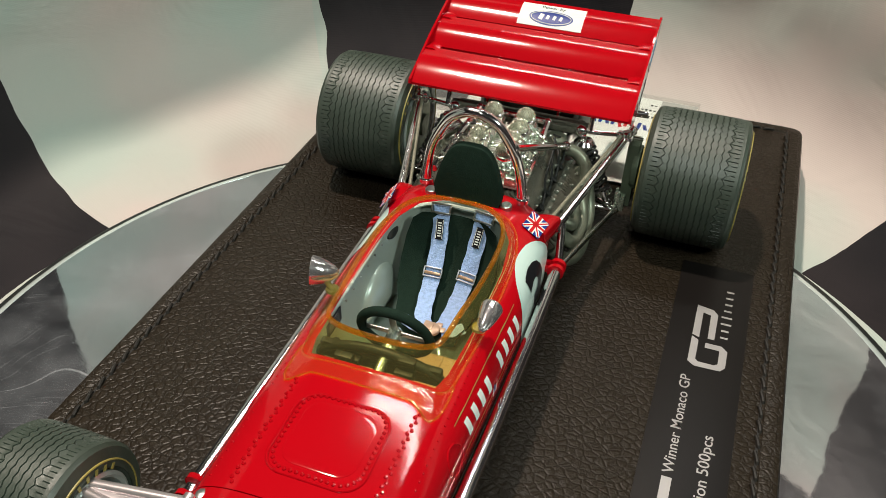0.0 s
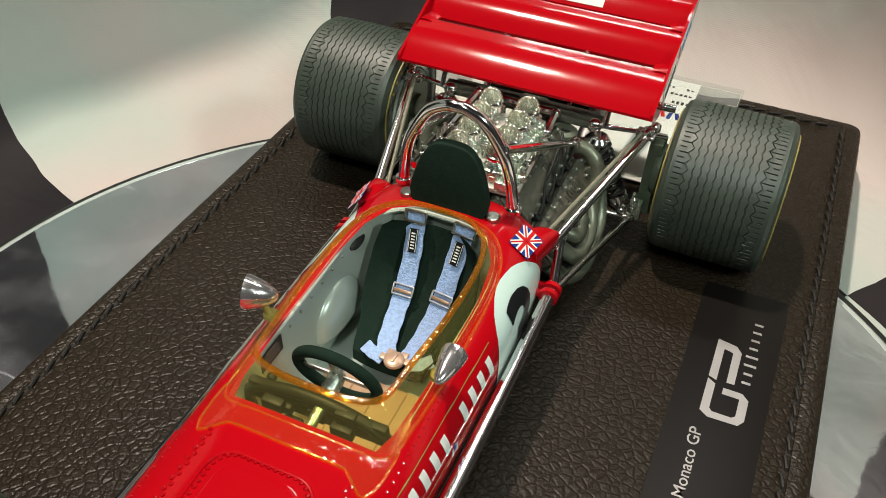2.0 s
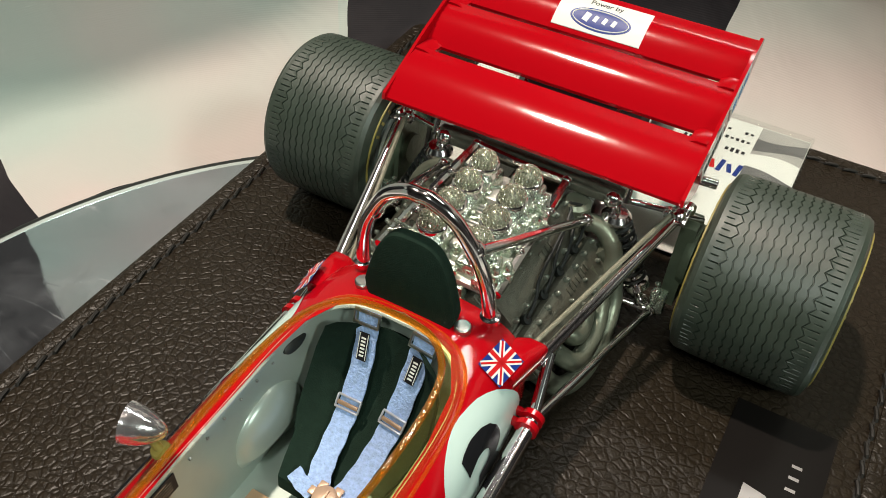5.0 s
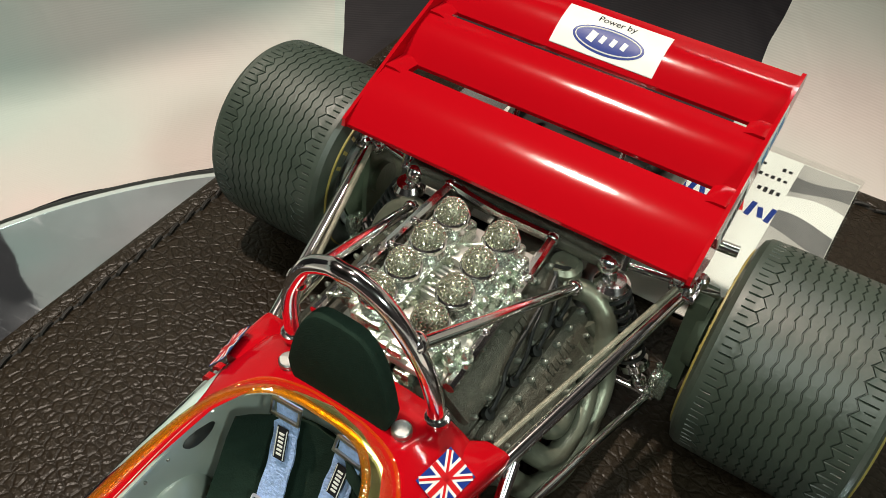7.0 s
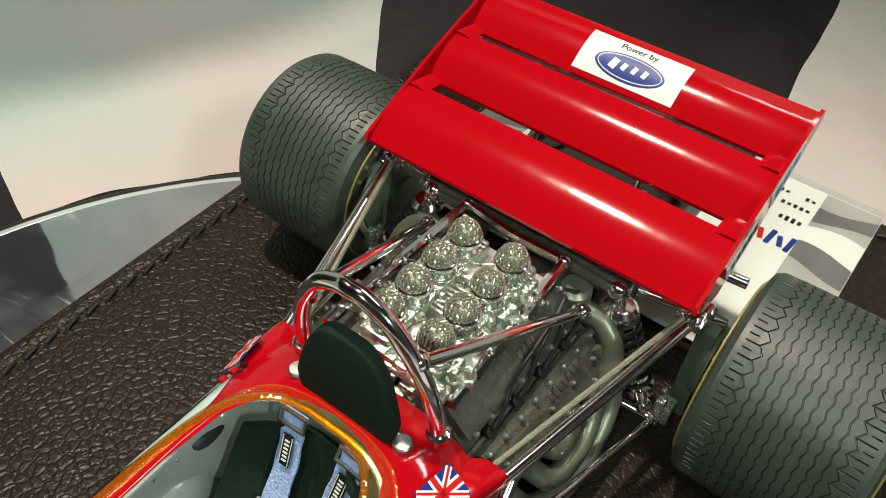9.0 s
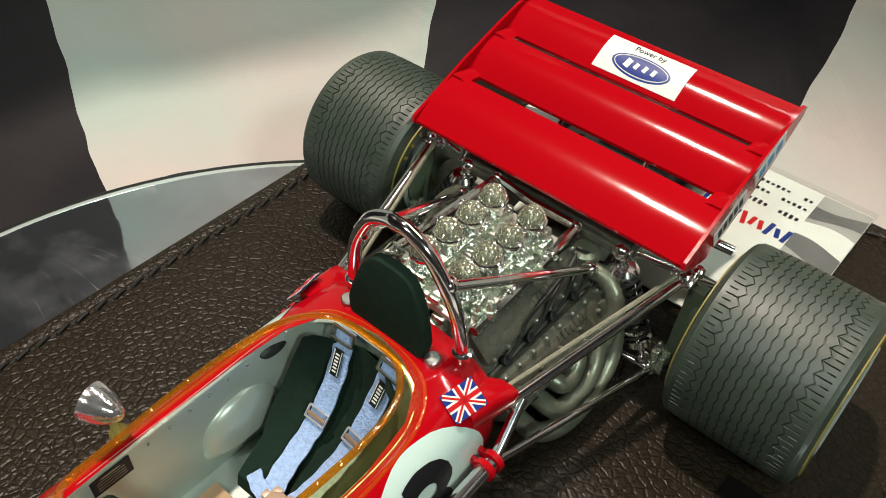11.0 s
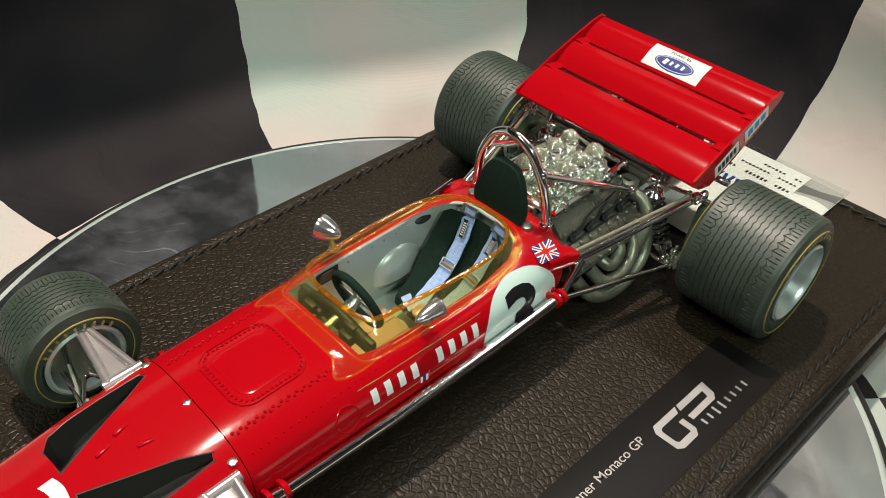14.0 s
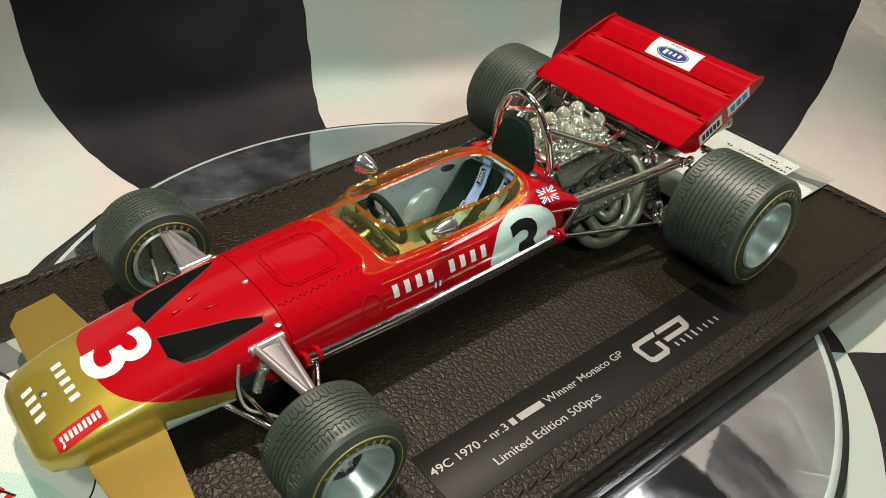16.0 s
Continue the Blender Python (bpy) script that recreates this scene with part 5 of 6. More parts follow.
for s, path in BELTS.items():
    b = part("belt", belt(path, 0.36), M_BELT, seat_ob, "pale blue webbing belt")
for s, path in BELTS.items():
    p, q = Vector(path[2]), Vector(path[1])
    m = frame_at((p + q) / 2 + Vector((0, -0.05, 0.045)), (q - p), Vector((1, 0, 0)) * -1)
    bm = bmesh.new()
    box(bm, (0, 0, 0), (0.46, 0.17, 0.012))
    part("belt_patch", in_frame(bm, m), M_INK, seat_ob, "black patch on the belt")
    for k in range(6):
        part("patch_bar", in_frame(box(bmesh.new(), (-0.15 + 0.058 * k, 0, 0.008), (0.026, 0.075, 0.016)), m), M_WHITE, seat_ob)
    for e in (-1, 1):
        part("patch_line", in_frame(box(bmesh.new(), (0, e * 0.072, 0.008), (0.42, 0.010, 0.016)), m), M_WHITE, seat_ob)
    c = Vector(path[3])
    at_adj = frame_at(c + Vector((0, -0.03, 0.04)), Vector(path[2]) - Vector(path[4]), (-1, 0, 0))
    adj = part("adjuster", in_frame(joined(*[lambda b, x=x, y=y, w=w, h=h: box(b, (x, y, 0.01), (w, h, 0.05), 0.015) for x, y, w, h in ((0.10, 0, 0.035, 0.42), (-0.10, 0, 0.035, 0.42), (0, 0.20, 0.2, 0.03), (0, -0.20, 0.2, 0.03))]), at_adj), M_FRAME, seat_ob, "pale metal belt adjuster")
    part("bar", in_frame(box(bmesh.new(), (-0.02, 0, 0.015), (0.07, 0.36, 0.04), 0.015), at_adj), M_ADJUST, adj, "copper-coloured bar")
    e = Vector(path[0])
    part("belt_loop", in_frame(joined(*[lambda b, x=x, y=y, w=w, h=h: box(b, (x, y, 0), (w, h, 0.05), 0.015) for x, y, w, h in ((0.10, 0, 0.05, 0.46), (-0.10, 0, 0.05, 0.46), (0, 0.21, 0.2, 0.04), (0, -0.21, 0.2, 0.04))]), frame_at(e + Vector((0, -0.10, -0.06)), Vector(path[0]) - Vector(path[1]), (-1, 0, 0))), M_STEEL, seat_ob, "metal loop at the belt's end")
both_lap = [[(0.34, 6.62, 1.16), (0.55, 6.70, 1.17), (0.76, 6.86, 1.20)], [(-0.10, 6.58, 1.16), (-0.32, 6.62, 1.18), (-0.54, 6.72, 1.18)]]
for path in both_lap:
    part("lap_belt", belt(path, 0.24, 0.04, (0, 0.95, 0.3)), M_BELT, seat_ob, "pale blue lap belt")
part("buckle", joined(lambda b: lathe(b, [(0, 0.06), (0.15, 0.06), (0.19, 0.03), (0.19, -0.03), (0, -0.03)], (0.12, 6.58, 1.22), "z", 24), lambda b: box(b, (0.12, 6.58, 1.29), (0.06, 0.2, 0.03), 0.01), *[lambda b, x=x, y=y: box(b, (x, y, 1.21), (0.14, 0.14, 0.04), 0.02) for x, y in ((-0.10, 6.60), (0.34, 6.64), (-0.02, 6.74), (0.24, 6.76))]), mat("tan_brass", (0.62, 0.42, 0.30), 0.35, metal=0.4, vary=0.1), seat_ob, "round metal buckle")
part("floor_panel", joined(lambda b: box(b, (0, 4.9, 0.72), (2.2, 2.9, 0.08), 0.02), *[lambda b, x=x: rod(b, (x, 4.5, 0.77), (x, 6.3, 0.77), 0.02, 6) for x in (-0.5, 0.0, 0.5)]), M_TAN, car, "tan cockpit floor panel")
part("side_panel", joined(lambda b: box(b, (1.30, 5.2, 1.6), (0.05, 2.2, 1.3), 0.02)), M_TAN, car, "tan cockpit side panel")


def bulge(s):
    """A scoop on the cockpit wall: a dome above a nearly level lip, and a shallow hollow sheet below it."""
    bm = bmesh.new()
    rings = []
    for k in range(25):
        u = -1 + 2 * k / 24
        wide = max(0.02, math.sqrt(max(0.0, 1 - u * u)))
        ring = []
        for q in range(13):
            a = math.pi / 2 * q / 12
            ring.append(P(s, 1.40 - 0.30 * wide * math.cos(a), 7.17 + 0.78 * u, 1.17 + 0.05 * u + 0.76 * wide ** 0.8 * math.sin(a)))
        ring.append(P(s, 1.40 - 0.24 * wide, 7.17 + 0.78 * u, 1.13 + 0.05 * u))
        ring.append(P(s, 1.40 - 0.05 * wide, 7.17 + 0.78 * u, 1.05 + 0.05 * u - 0.26 * wide))
        rings.append(ring)
    return loft(bm, rings, closed=False)


both("side_bulge", bulge, M_TUBGREY, "grey side bulge")
both("inner_rivets", lambda s: joined(*[lambda b, k=k: ball(b, P(s, 1.355, 4.6 + 0.36 * k, 2.25 + 0.02 * k), 0.026, 6) for k in range(11)]), M_STEEL, "tiny rivets along the cockpit wall")
both("vent_slot", lambda s: in_frame(lathe(bmesh.new(), [(0, 0.05), (0.08, 0.05), (0.11, 0.02), (0.11, -0.03), (0, -0.03)], (0, 0, 0), "z", 18), Matrix.Translation(P(s, 1.30, 7.95, 2.44)) @ Matrix.Rotation(radians(-60 * s), 4, "Y") @ Matrix.Diagonal((1, 2.3, 1, 1))), M_BLACK, "black oval slot")
part("maker_plate", joined(lambda b: box(b, (-1.325, 5.05, 2.28), (0.02, 0.62, 0.34))), M_INK, car, "small black plate with pale bars")
for k in range(5):
    part("plate_bar", box(bmesh.new(), (-1.312, 5.05, 2.40 - 0.055 * k), (0.006, 0.44 if k else 0.3, 0.008 if k else 0.02)), M_STEEL, car)

WHEEL_C = Vector((0.09, 4.78, 2.74))
tilt = Matrix.Translation(WHEEL_C) @ Matrix.Rotation(radians(-74), 4, "X")
sw = part("steering_wheel", in_frame(lathe(bmesh.new(), [(0.675 + 0.095 * math.cos(a), 0.095 * math.sin(a)) for a in (2 * math.pi * k / 12 for k in range(12))], (0, 0, 0), "z", 48, closed=True), tilt), M_FELT, car, "black steering wheel with silver spokes")
part("spokes", in_frame(joined(*[lambda b, a=a: box(b, (0.31 * math.cos(radians(a)), 0.31 * math.sin(radians(a)), 0), (0.62, 0.13, 0.03), 0.01, Matrix.Rotation(radians(a), 4, "Z")) for a in (0, 180, 270)]), tilt), M_STEEL, sw, "silver spokes")
part("hub", in_frame(joined(lambda b: lathe(b, [(0, 0.10), (0.08, 0.10), (0.14, 0.04), (0.15, -0.2), (0.09, -0.5), (0.09, -1.2), (0, -1.2)], (0, 0, 0), "z", 20)), tilt), M_SILVER, sw, "silver hub and column")
part("dashboard", joined(lambda b: box(b, (0, 4.30, 2.42), (2.4, 0.16, 0.40), 0.05), lambda b: tube(b, [(-1.25, 4.28, 1.6), (-1.15, 4.28, 2.4), (0, 4.28, 2.70), (1.15, 4.28, 2.4), (1.25, 4.28, 1.6)], 0.10, 10, curve=True)), M_BLACK, car, "black dashboard")
dash = part("gauges", joined(*[lambda b, x=x, z=z, r=r: lathe(b, [(r - 0.03, 0), (r, -0.03), (r, 0.03), (r - 0.03, 0.04)], (x, 4.40, z - 0.1), "y", 20, closed=True) for x, z, r in ((-0.75, 2.5, 0.14), (-0.3, 2.52, 0.15), (0.35, 2.52, 0.15), (0.78, 2.5, 0.14))]), M_CHROME, car, "ring of small chrome gauges")
part("gear_lever", joined(lambda b: rod(b, (-1.2, 4.9, 1.6), (-1.15, 4.75, 2.05), 0.03, 8), lambda b: ball(b, (-1.15, 4.75, 2.1), 0.09, 12)), M_BLACK, car, "black gear lever")
part("pedal_box", joined(*[lambda b, k=k: box(b, (random.uniform(-0.9, 0.9), random.uniform(4.0, 4.3), random.uniform(2.1, 2.6)), (random.uniform(0.15, 0.4), 0.16, random.uniform(0.1, 0.3)), 0.03) for k in range(9)]), M_BLACK, car, "dark fittings under the screen")

# ---- markings on the car ----
def flank(y, arc, s=1, off=0.012):
    """A point on the tub's flank: arc centimetres up the skin from the height 1.6."""
    st = NOSE + TUB
    for a, b in zip(st, st[1:]):
        if a[0] <= y <= b[0]:
            f = (y - a[0]) / max(1e-6, b[0] - a[0])
            w, zb, zt = (a[i] + (b[i] - a[i]) * f for i in (1, 2, 3))
            break
    c, h = (zb + zt) / 2, (zt - zb) / 2
    prev, length, step = None, 0.0, 0.012
    e = CROWN if arc >= 0 else 3.2
    ang = math.asin(max(-1, min(1, math.copysign((abs(1.6 - c) / h) ** (e / 2), 1.6 - c))))
    while True:
        p = Vector((w * abs(math.cos(ang)) ** (2 / e), y, c + h * math.copysign(abs(math.sin(ang)) ** (2 / e), math.sin(ang))))
        if prev is not None:
            length += (p - prev).length
        if length >= abs(arc) or abs(ang) > 1.5:
            break
        prev = p
        ang += step if arc >= 0 else -step
    nx = abs(math.cos(ang)) ** (2 - 2 / e)
    nz = math.copysign(abs(math.sin(ang)) ** (2 - 2 / e), math.sin(ang))
    k = math.hypot(nx / w, nz / h)
    return Vector((s * (p.x + off * nx / w / k), y, p.z + off * nz / h / k))


def flank_patch(y0, y1, a0, a1, s, off, keep=None, ny=24, na=16):
    bm = bmesh.new()
    grid = [[(y0 + (y1 - y0) * i / ny, a0 + (a1 - a0) * j / na) for j in range(na + 1)] for i in range(ny + 1)]
    verts = {}
    for i in range(ny):
        for j in range(na):
            quad = (grid[i][j], grid[i + 1][j], grid[i + 1][j + 1], grid[i][j + 1])
            cy, ca = sum(q[0] for q in quad) / 4, sum(q[1] for q in quad) / 4
            if keep and not keep(cy, ca):
                continue
            for q in quad:
                if q not in verts:
                    verts[q] = bm.verts.new(flank(*q, s, off))
            bm.faces.new([verts[q] for q in quad])
    return bm


def disc_patch(yc, ac, r, s, off):
    bm = bmesh.new()
    rows = []
    for i in range(9):
        rows.append([bm.verts.new(flank(yc + r * i / 8 * math.cos(a), ac + r * i / 8 * math.sin(a), s, off)) for a in (2 * math.pi * k / 40 for k in range(40))] if i else [bm.verts.new(flank(yc, ac, s, off))])
    for k in range(40):
        bm.faces.new((rows[0][0], rows[1][k], rows[1][(k + 1) % 40]))
    for a, b in zip(rows[1:], rows[2:]):
        for k in range(40):
            bm.faces.new((a[k], b[k], b[(k + 1) % 40], a[(k + 1) % 40]))
    return bm


def text_mesh(words, height):
    cu = bpy.data.curves.new("text_build", "FONT")
    cu.body, cu.size, cu.resolution_u = words, height / 0.72, 4
    cu.offset = 0.03 * height if len(words) == 1 else 0.01 * height
    tmp = new("text_build", cu)
    me = bpy.data.meshes.new_from_object(tmp.evaluated_get(bpy.context.evaluated_depsgraph_get()))
    bpy.data.objects.remove(tmp)
    bm = bmesh.new()
    bm.from_mesh(me)
    xs = [v.co.x for v in bm.verts]
    for v in bm.verts:
        v.co.x -= (min(xs) + max(xs)) / 2
    bmesh.ops.subdivide_edges(bm, edges=[e for e in bm.edges if e.calc_length() > 0.2], cuts=2)
    bmesh.ops.triangulate(bm, faces=bm.faces)
    return bm


for s in (1, -1):
    part("roundel", disc_patch(7.98, -0.12, 1.27, s, 0.012), M_MINT, car, "round white number panel")
    bm = text_mesh("3", 1.55)
    for v in bm.verts:
        v.co = flank(7.95 + s * v.co.x * 1.15, -0.70 + v.co.y, s, 0.026)
    part("racing_number", bm, M_INK, car, "black racing number")
    for k in range(8):
        y = 3.64 + 0.345 * (k + (k > 3))
        part("side_letter_block", flank_patch(y, y + 0.16, 0.31, 0.64, s, 0.014, ny=3, na=4), M_WHITE, car, "white block on the flank")
    for dy, da, material in ((-0.10, 0.0, M_WHITE), (-0.02, 0.05, M_BLUE), (0.05, 0.0, M_WHITE), (0.11, 0.06, M_REDINK)):
        part("flank_emblem", flank_patch(4.95 + s * dy, 4.95 + s * dy + 0.06, 0.06 + da, 0.24 + da, s, 0.015, ny=1, na=2), material, car, "tiny coloured block below the white blocks")
    loop = [flank(3.02 + 0.27 * math.cos(q), 0.36 + 0.30 * math.sin(q), s, 0.0) for q in (2 * math.pi * k / 28 for k in range(29))]
    part("flank_ring", tube(bmesh.new(), loop, 0.022, 6), M_RED, car, "raised red ring on the flank")
    for a in (0.14, 0.76):
        part("pinstripe", flank_patch(3.42, 6.75, a, a + 0.015, s, 0.010, ny=20, na=1), M_GOLDINK, car, "thin gold line")
    bm = flank_patch(1.3, 9.0, -0.62, -0.30, s, 0.008, ny=40, na=4)
    part("flank_stripe", bm, M_MINT, car, "pale stripe low on the flank")


def jack(m, wide, high):
    """A blue flag with white and red crosses, as three thin layers."""
    layers = []
    bm = bmesh.new()
    box(bm, (0, 0, 0), (wide, high, 0.006))
    layers.append(("flag_field", bm, M_BLUE, 0.0))
    d = math.atan2(high, wide)
    ln = math.hypot(wide, high) * 0.90
    for nm, material, t, lift in (("flag_white", M_WHITE, 0.20, 0.006), ("flag_red", M_REDINK, 0.10, 0.012)):
        bm = bmesh.new()
        for a, l, g in ((0, wide, 1.0), (math.pi / 2, high, 1.0), (d, ln, 0.62 if nm == "flag_white" else 0.45), (-d, ln, 0.62 if nm == "flag_white" else 0.45)):
            box(bm, (0, 0, lift + (0.001 if g == 1.0 else 0)), (l, high * t * g * 1.5, 0.006), 0, Matrix.Rotation(a, 4, "Z"))
        layers.append((nm, bm, material, lift))
    for nm, b, material, lift in layers:
        part(nm, in_frame(b, m), material, car)


for s in (1, -1):
    o = P(s, 1.60 if s > 0 else 1.88, 9.08 if s > 0 else 9.10, 0)
    z0 = max(2.59, skin_z(1.60, 9.0)) if s > 0 else 2.48
    n = Vector((s * (0.56 if s > 0 else 1.2), 0.0, 1)).normalized()
    x = Vector((0.15 * s, 1, 0)).normalized()
    y = n.cross(x)
    m = Matrix((x, y, n)).transposed().to_4x4()
    m.translation = Vector((o.x, o.y, z0 + 0.03))
    jack(m, 0.60, 0.46)


def on_skin(bm, off=0.012):
    for v in bm.verts:
        z = skin_z(v.co.x, v.co.y)
        v.co.z = z + off
    return bm


bm = text_mesh("3", 1.45)
bm.transform(Matrix.Translation((0.14, -3.12, 0)) @ Matrix.Diagonal((1.2, 1, 1, 1)))
part("racing_number", on_skin(bm, 0.016), M_WHITE, car, "white nose number")


def skin_bars(x0, x1, y, high, n, gap=0.48):
    step = (x1 - x0) / n
    for k in range(n):
        a, b = x0 + k * step, x0 + (k + 1 - gap) * step
        bm = bmesh.new()
        bm.faces.new([bm.verts.new(p) for p in ((a, y, 0), (b, y, 0), (b, y + high, 0), (a, y + high, 0))])
        part("nose_block", on_skin(bm, 0.014), M_WHITE, car, "white block on the gold nose")


skin_bars(-0.58, 0.78, -3.68, 0.22, 5)
skin_bars(-0.48, 0.66, -4.40, 0.23, 4)
part("nose_badge", lathe(bmesh.new(), [(0, 0.02), (0.07, 0.02), (0.10, 0.0), (0, -0.02)], (-0.05, -4.02, skin_z(0, -4.02)), "z", 16), M_STEEL, car, "small round nose badge")
for s in (1,):
    bm = bmesh.new()
    rows = []
    for i in range(7):
        rows.append([bm.verts.new(Vector((s * (1.10 + 0.36 * j / 4), -4.28 + 1.05 * i / 6, 0))) for j in range(5)])
    for a, b in zip(rows, rows[1:]):
        for j in range(4):
            bm.faces.new((a[j], a[j + 1], b[j + 1], b[j]))
    part("nose_sticker", on_skin(bm, 0.012), M_REDINK, car, "red sticker with white bars")
    for k in range(9):
        y = -4.18 + 0.10 * k
        h = 0.16 if k else 0.22
        bm = bmesh.new()
        bm.faces.new([bm.verts.new(p) for p in ((s * 1.19, y, 0), (s * (1.19 + h), y, 0), (s * (1.19 + h), y + 0.06, 0), (s * 1.19, y + 0.06, 0))])
        part("sticker_bar", on_skin(bm, 0.022), M_WHITE, car)

# wing stickers
w = WING[2]


def on_slat(bm):
    """Lays a flat drawing, x across and y up the slope from the slat's middle, on the bowed slat."""
    run = math.hypot(w[2] - w[0], w[3] - w[1])
    for v in bm.verts:
        f = 0.45 + v.co.y / run
        z = w[1] + (w[3] - w[1]) * f + 0.10 * math.sin(math.pi * f) + 0.015 * f ** 8
        v.co = Vector((0.05 + v.co.x, w[0] + (w[2] - w[0]) * f, z + 0.004 + v.co.z))
    return bm


def strip_box(wide, high, thick):
    bm = bmesh.new()
    return loft(bm, [[Vector((x, y, z)) for x, z in ((-wide / 2, 0), (wide / 2, 0), (wide / 2, thick), (-wide / 2, thick))] for y in (high * (k / 12 - 0.5) for k in range(13))])


sticker = part("wing_sticker", on_slat(strip_box(1.76, 0.74, 0.012)), M_WHITE, car, "white sticker with a blue oval")
bm = bmesh.new()
rows = [[bm.verts.new((0.60 * g * math.cos(a), -0.10 + 0.22 * g * math.sin(a), 0.016)) for a in (2 * math.pi * k / 40 for k in range(40))] for g in (1.0, 0.66, 0.33)]
for p, q in zip(rows, rows[1:]):
    for k in range(40):
        bm.faces.new((p[k], p[(k + 1) % 40], q[(k + 1) % 40], q[k]))
bm.faces.new(rows[2])
part("oval", on_slat(bm), M_BLUE, sticker, "blue oval")
pts = [(0.55 * math.cos(a), -0.10 + 0.18 * math.sin(a), 0.018) for a in (2 * math.pi * k / 40 for k in range(41))]
part("oval_line", on_slat(tube(bmesh.new(), pts, 0.010, 5)), M_WHITE, sticker)
for k in range(4):
    part("oval_mark", on_slat(box(bmesh.new(), (-0.27 + 0.18 * k, -0.10, 0.018), (0.08 if k else 0.12, 0.17 if k == 0 else 0.12, 0.006), 0, Matrix.Rotation(-0.25, 4, "Z"))), M_WHITE, sticker)
bm = text_mesh("Power by", 0.12)
bm.transform(Matrix.Translation((0.0, 0.20, 0.016)))
part("sticker_text", on_slat(bm), M_INK, sticker, flat=True)
edge = Vector((0, 2.86, 1.40)).normalized()
for s in (1, -1):
    up = Vector((0, -edge.z, edge.y))
    for (y, z), material, n, bars in (((14.26, 3.52), M_WHITE, 5, M_INK), ((15.36, 4.10), M_WHITE, 3, M_CYAN)):
        fm = frame_at(P(s, WING_X + 0.035, y, z), edge * s if s < 0 else edge, up)
        st = part("end_plate_sticker", in_frame(box(bmesh.new(), (0, 0, 0), (0.98, 0.40, 0.012)), fm), material, car, "white sticker with dark bars")
        for k in range(n):
            part("sticker_bar", in_frame(box(bmesh.new(), (-0.40 + 0.8 * (k + 0.5) / n, 0, 0), (0.8 / n * 0.7, 0.22, 0.022)), fm), bars, st)

# ---- name plate on the base ----
plate = thing("name_plate", (5.7, 7.2, 0.0), "dark printed name plate set on a leather base", "name plate")
part("plate", box(bmesh.new(), (5.70, 7.2, 0.006), (1.74, 10.5, 0.02), 0.004), M_PLATE, plate)


def plate_at(x, y):
    return frame_at(Vector((x, y, 0.0165)), (0, 1, 0), (-1, 0, 0))


def fitted(words, height, length, m, material, parent):
    bm = text_mesh(words, height)
    xs = [v.co.x for v in bm.verts]
    k = length / (max(xs) - min(xs))
    for v in bm.verts:
        v.co.x = (v.co.x - min(xs)) * k
    bm.transform(m)
    return part("plate_text", bm, material, parent, flat=True)


fitted("49C 1970 - nr.3", 0.225, 2.28, plate_at(5.53, 2.08), M_SILVERINK, plate)
part("text_bar", in_frame(joined(lambda b: box(b, (0.10, 0.11, 0), (0.16, 0.20, 0.004)), lambda b: box(b, (0.68, 0.11, 0), (0.78, 0.20, 0.004))), plate_at(5.53, 4.46)), M_SILVERINK, plate)
fitted("Winner Monaco GP", 0.225, 2.78, plate_at(5.52, 5.63), M_SILVERINK, plate)
fitted("Limited Edition 500pcs", 0.235, 3.40, plate_at(6.17, 3.44), M_SILVERINK, plate)
logo = bmesh.new()
lm = plate_at(6.20, 8.70)
for outline in ([(0.06, 0.10), (0.20, 0.0), (0.72, 0.0), (0.86, 0.14), (0.86, 0.50), (0.70, 0.50), (0.70, 0.17), (0.26, 0.17), (0.20, 0.24), (0.20, 0.60), (0.27, 0.66), (0.90, 0.66), (1.0, 0.82), (0.16, 0.82), (0.04, 0.66)],
                [(1.06, 0.82), (2.12, 0.82), (2.05, 0.44), (1.90, 0.32), (1.02, 0.32), (1.02, 0.47), (1.84, 0.48), (1.89, 0.66), (1.0, 0.66)]):
    flat_shape(logo, [(x * 1.0, y) for x, y in outline], 0.004, lm)
part("emblem", logo, M_SILVERINK, plate, "angular silver emblem")
for k in range(8):
    part("emblem_bar", in_frame(box(bmesh.new(), (1.16 + 0.24 * k, 0.12, 0), (0.06, 0.17 if k not in (2, 3) else 0.24, 0.004)), lm), M_SILVERINK, plate)


# ---- printed cards under clear acrylic, before and behind the car ----
M_PRINT = mat("grey_print", (0.42, 0.41, 0.39), 0.4, vary=0.45, scale=90)
M_PRINT_DARK = mat("dark_grey_print", (0.15, 0.15, 0.15), 0.4, vary=0.6, scale=90)


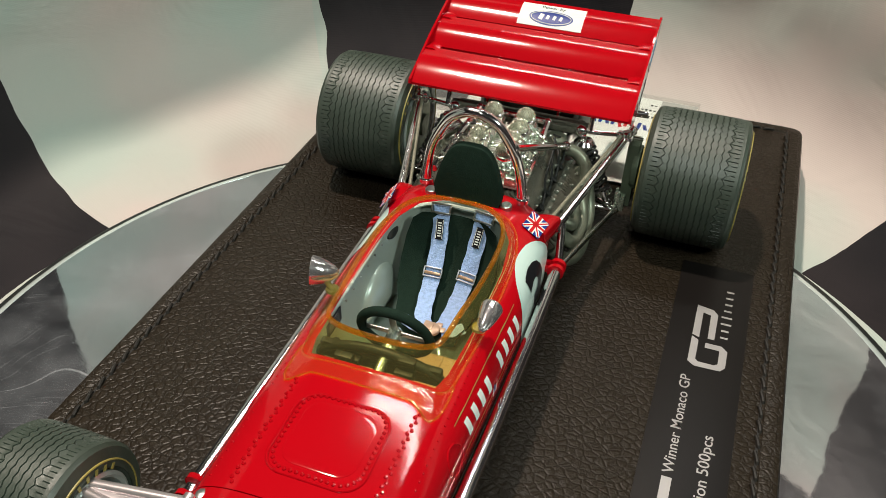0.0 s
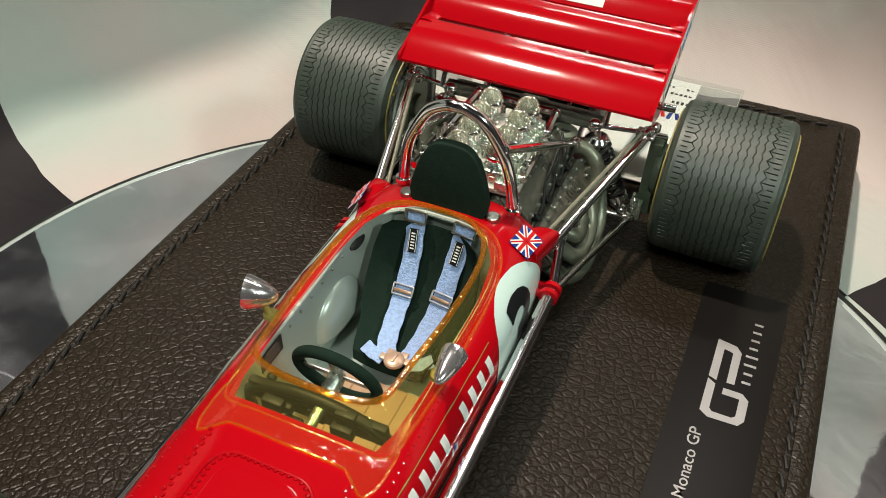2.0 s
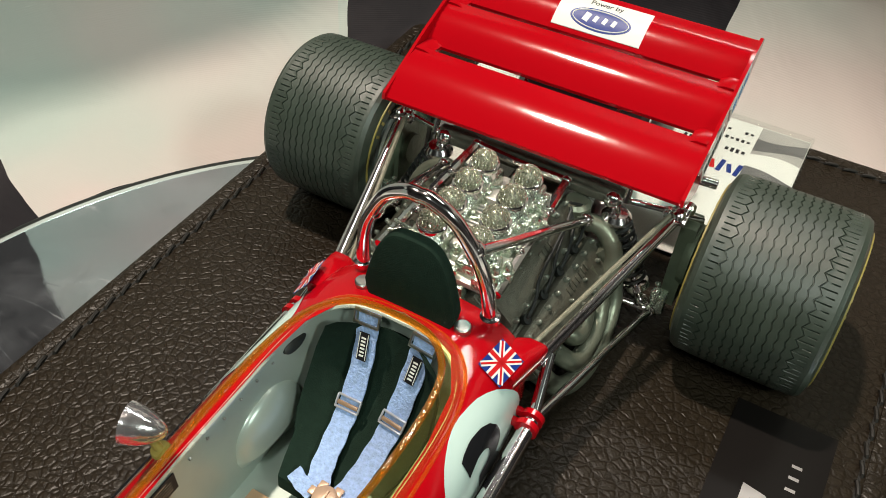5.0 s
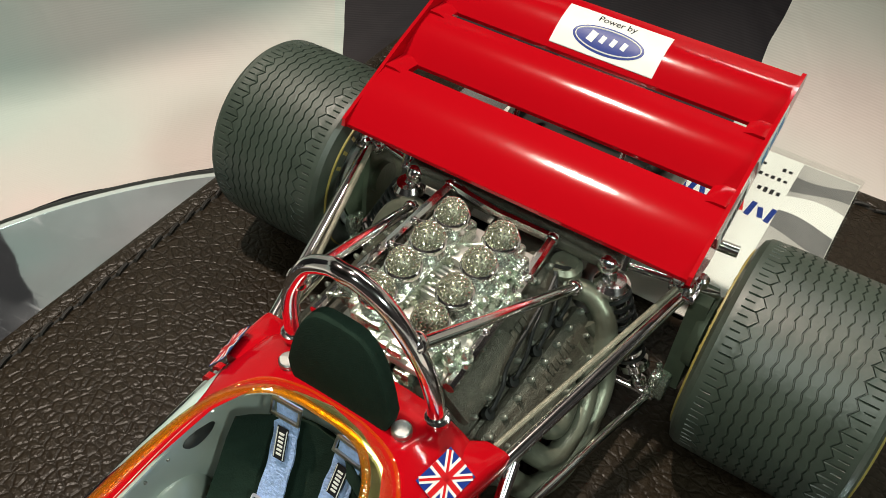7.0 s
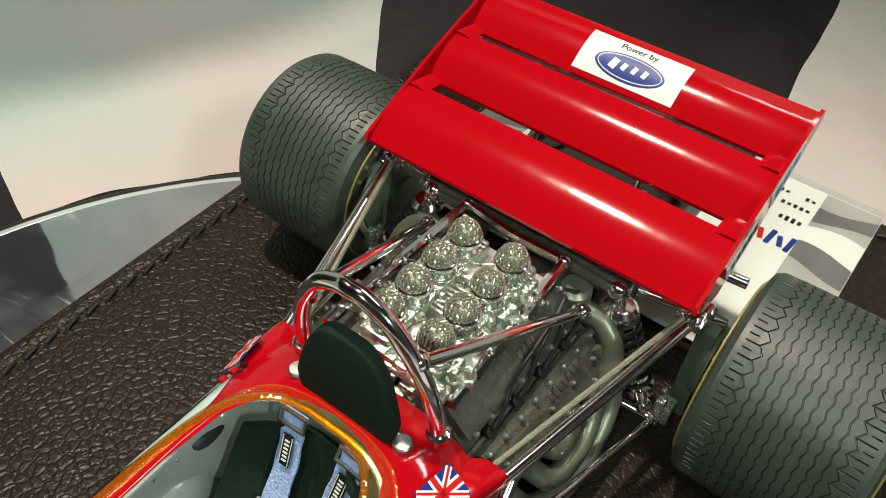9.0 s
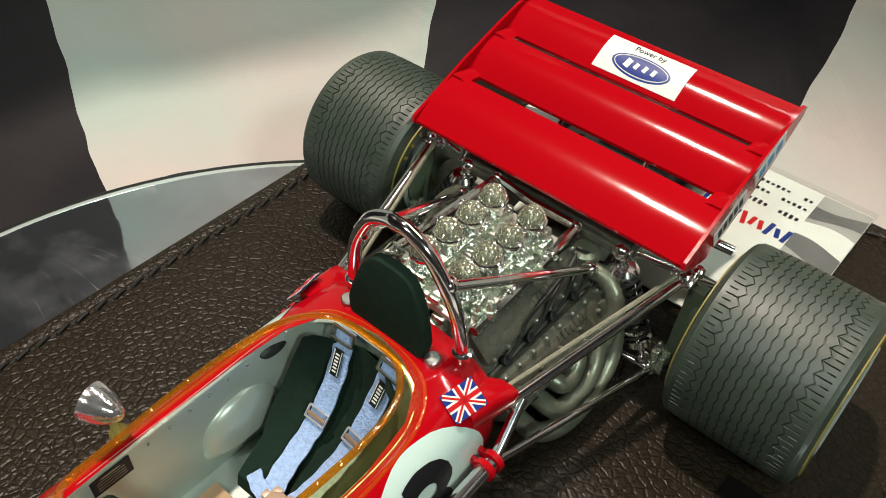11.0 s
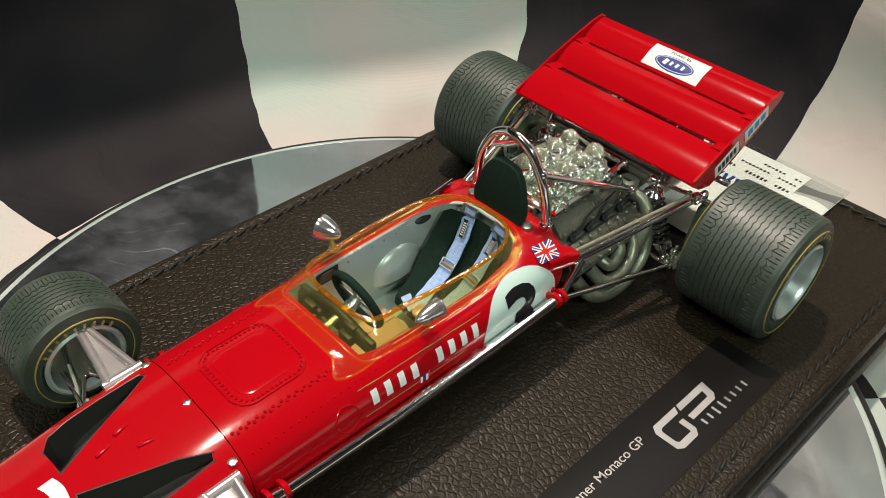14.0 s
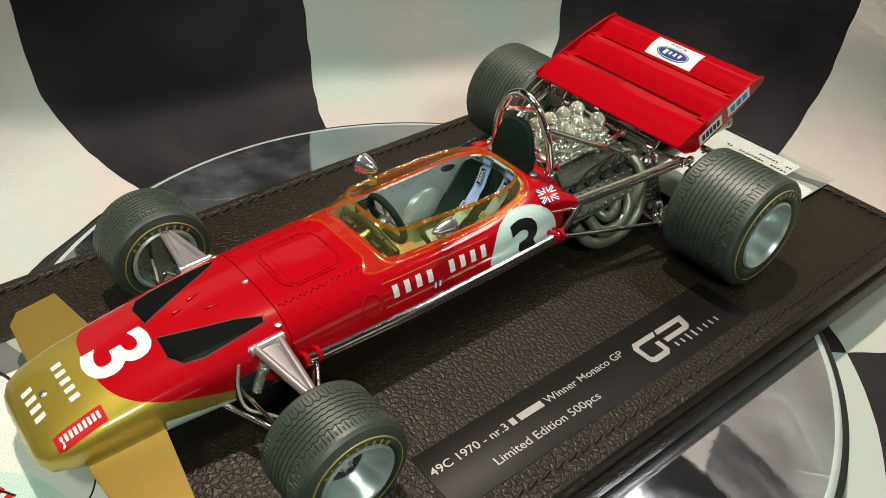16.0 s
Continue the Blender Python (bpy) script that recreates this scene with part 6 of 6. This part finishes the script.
def card(y0, flip, at_z=0.0):
    c = thing("acrylic_card", (0, y0, 0), "printed card under a clear acrylic slab, lying on a leather base", "card", "acrylic cards")
    fr = Matrix.Translation((0, y0, 0.075)) @ Matrix.Rotation(math.pi if flip else 0, 4, "Z")
    part("card", in_frame(box(bmesh.new(), (0, 0, 0.03), (8.4, 5.3, 0.03), 0.005), fr), M_WHITE, c, "white printed card")
    part("acrylic", in_frame(box(bmesh.new(), (0, 0, 0.115), (8.5, 5.4, 0.11), 0.02), fr), M_ACRYLIC, c, "clear acrylic slab").visible_shadow = False
    for s in (1, -1):
        y = -2.62
        for k, (wide, tone) in enumerate(((0.34, M_PRINT), (0.52, M_PRINT_DARK), (0.30, M_PRINT), (0.62, M_WHITE), (0.55, M_PRINT_DARK), (0.75, M_PRINT), (0.50, M_WHITE), (0.80, M_PRINT_DARK), (0.83, M_PRINT))):
            n = 8
            xs = [3.05 + 1.14 * q / n for q in range(n + 1)]
            bend = lambda x, g: 0.16 * math.sin(2.4 * (x - 3.0) + g) if 0 < g < 8.5 else 0.0
            low = [(s * x, y + bend(x, k)) for x in xs]
            high = [(s * x, y + wide + bend(x, k + 1)) for x in xs[::-1]]
            bm = bmesh.new()
            flat_shape(bm, low + high if s > 0 else (low + high)[::-1], 0.006, fr @ Matrix.Translation((0, 0, 0.046)))
            part("card_band", bm, tone, c)
            y += wide
    if flip:
        for k in range(14):
            tall = 0.46 if k in (0, 2, 5) else 0.32
            part("card_bar", in_frame(box(bmesh.new(), (-2.98 + 0.20 * k, -0.70 + 0.02 * (k % 2), 0.048), (0.11, tall, 0.006), 0, Matrix.Rotation(0.25 if k % 2 else -0.1, 4, "Z")), fr), M_REDINK if k in (3, 4, 5) else M_BLUE, c, "narrow coloured print bar")
        for row, (y, h, words) in enumerate(((-1.40, 0.16, (0.55, 0.9, 0.4)), (-1.85, 0.11, (0.7, 1.1, 0.3)), (-2.2, 0.11, (0.35, 0.8)))):
            x = -2.9
            for wide in words:
                for q in range(int(wide / 0.13)):
                    part("card_letter", in_frame(box(bmesh.new(), (x + 0.13 * q, y, 0.048), (0.075, h * (1.0 if q % 3 else 0.7), 0.006)), fr), M_INK, c)
                x += wide + 0.2
    else:
        part("card_oval", in_frame(lathe(bmesh.new(), [(0, 0.05), (1.35, 0.05), (1.35, 0.045), (0, 0.045)], (0, 0, 0), "z", 48), fr @ Matrix.Translation((0.9, 0.2, 0)) @ Matrix.Rotation(0.5, 4, "Z") @ Matrix.Diagonal((1, 0.55, 1, 1))), M_MINT, c, "pale green printed oval")
        for k in range(8):
            part("card_bar", in_frame(box(bmesh.new(), (-0.15 + 0.26 * k, 0.2 + 0.14 * (k - 3.5), 0.056), (0.16, 0.36 if k in (0, 2, 5) else 0.26, 0.008), 0, Matrix.Rotation(0.5, 4, "Z")), fr), M_REDINK if k in (2, 3) else M_INK, c, "narrow print bar")
        for k, (x, y, r, a0) in enumerate(((0.4, 0.9, 1.5, 0.3), (1.6, -0.6, 1.6, 2.2), (-2.4, 0.4, 1.3, 1.0), (3.0, 0.8, 1.2, 3.6))):
            pts = [(x + r * math.cos(a0 + 0.28 * q), y + 0.7 * r * math.sin(a0 + 0.28 * q), 0.05) for q in range(8)]
            part("card_swirl", in_frame(tube(bmesh.new(), pts, 0.02 + 0.012 * (k % 3), 5, curve=True), fr), M_INK, c, "black swirl line")
    return c


card(17.84, True)
card(-5.55, False)

# ---- the hall round the table ----
def room():
    plaster = mat("warm_plaster", (0.055, 0.050, 0.052), 0.8, vary=0.06, scale=3)
    x0, x1, y0, y1, z0, z1, t = -190, 190, -180, 200, -78, 185, 6
    for nm, c, size in (("wall_north", (0, y1 + t / 2, (z0 + z1) / 2), (x1 - x0, t, z1 - z0)), ("wall_south", (0, y0 - t / 2, (z0 + z1) / 2), (x1 - x0, t, z1 - z0)), ("wall_east", (x1 + t / 2, 10, (z0 + z1) / 2), (t, y1 - y0 + 2 * t, z1 - z0)), ("wall_west", (x0 - t / 2, 10, (z0 + z1) / 2), (t, y1 - y0 + 2 * t, z1 - z0))):
        part(nm, box(bmesh.new(), c, size), plaster, None, "plain warm plaster wall of the hall", kind="structure", flat=True, category="wall")
    part("floor", box(bmesh.new(), (0, 10, z0 - t / 2), (x1 - x0 + 2 * t, y1 - y0 + 2 * t, t)), mat("grey_carpet", (0.12, 0.12, 0.13), 0.9, vary=0.2, scale=40), None, "plain grey hall floor", kind="structure", flat=True, category="floor")
    part("ceiling", box(bmesh.new(), (0, 10, z1 + t / 2), (x1 - x0 + 2 * t, y1 - y0 + 2 * t, t)), plaster, None, "plain pale hall ceiling", kind="structure", flat=True, category="ceiling")
    tb = thing("table", (*CENTRE.xy, z0), "plain table under a chequered cloth", "table")
    part("tabletop", box(bmesh.new(), (0.1, 6.1, TABLE_Z - 2.6), (124, 124, 4), 0.5), mat("table_laminate", (0.3, 0.3, 0.3), 0.5, vary=0.1, scale=20), tb)
    for sx in (1, -1):
        for sy in (1, -1):
            part("leg", box(bmesh.new(), (0.1 + 56 * sx, 6.1 + 56 * sy, (TABLE_Z - 4.6 + z0) / 2), (5, 5, TABLE_Z - 4.6 - z0), 0.3), M_BLACK, tb)


room()
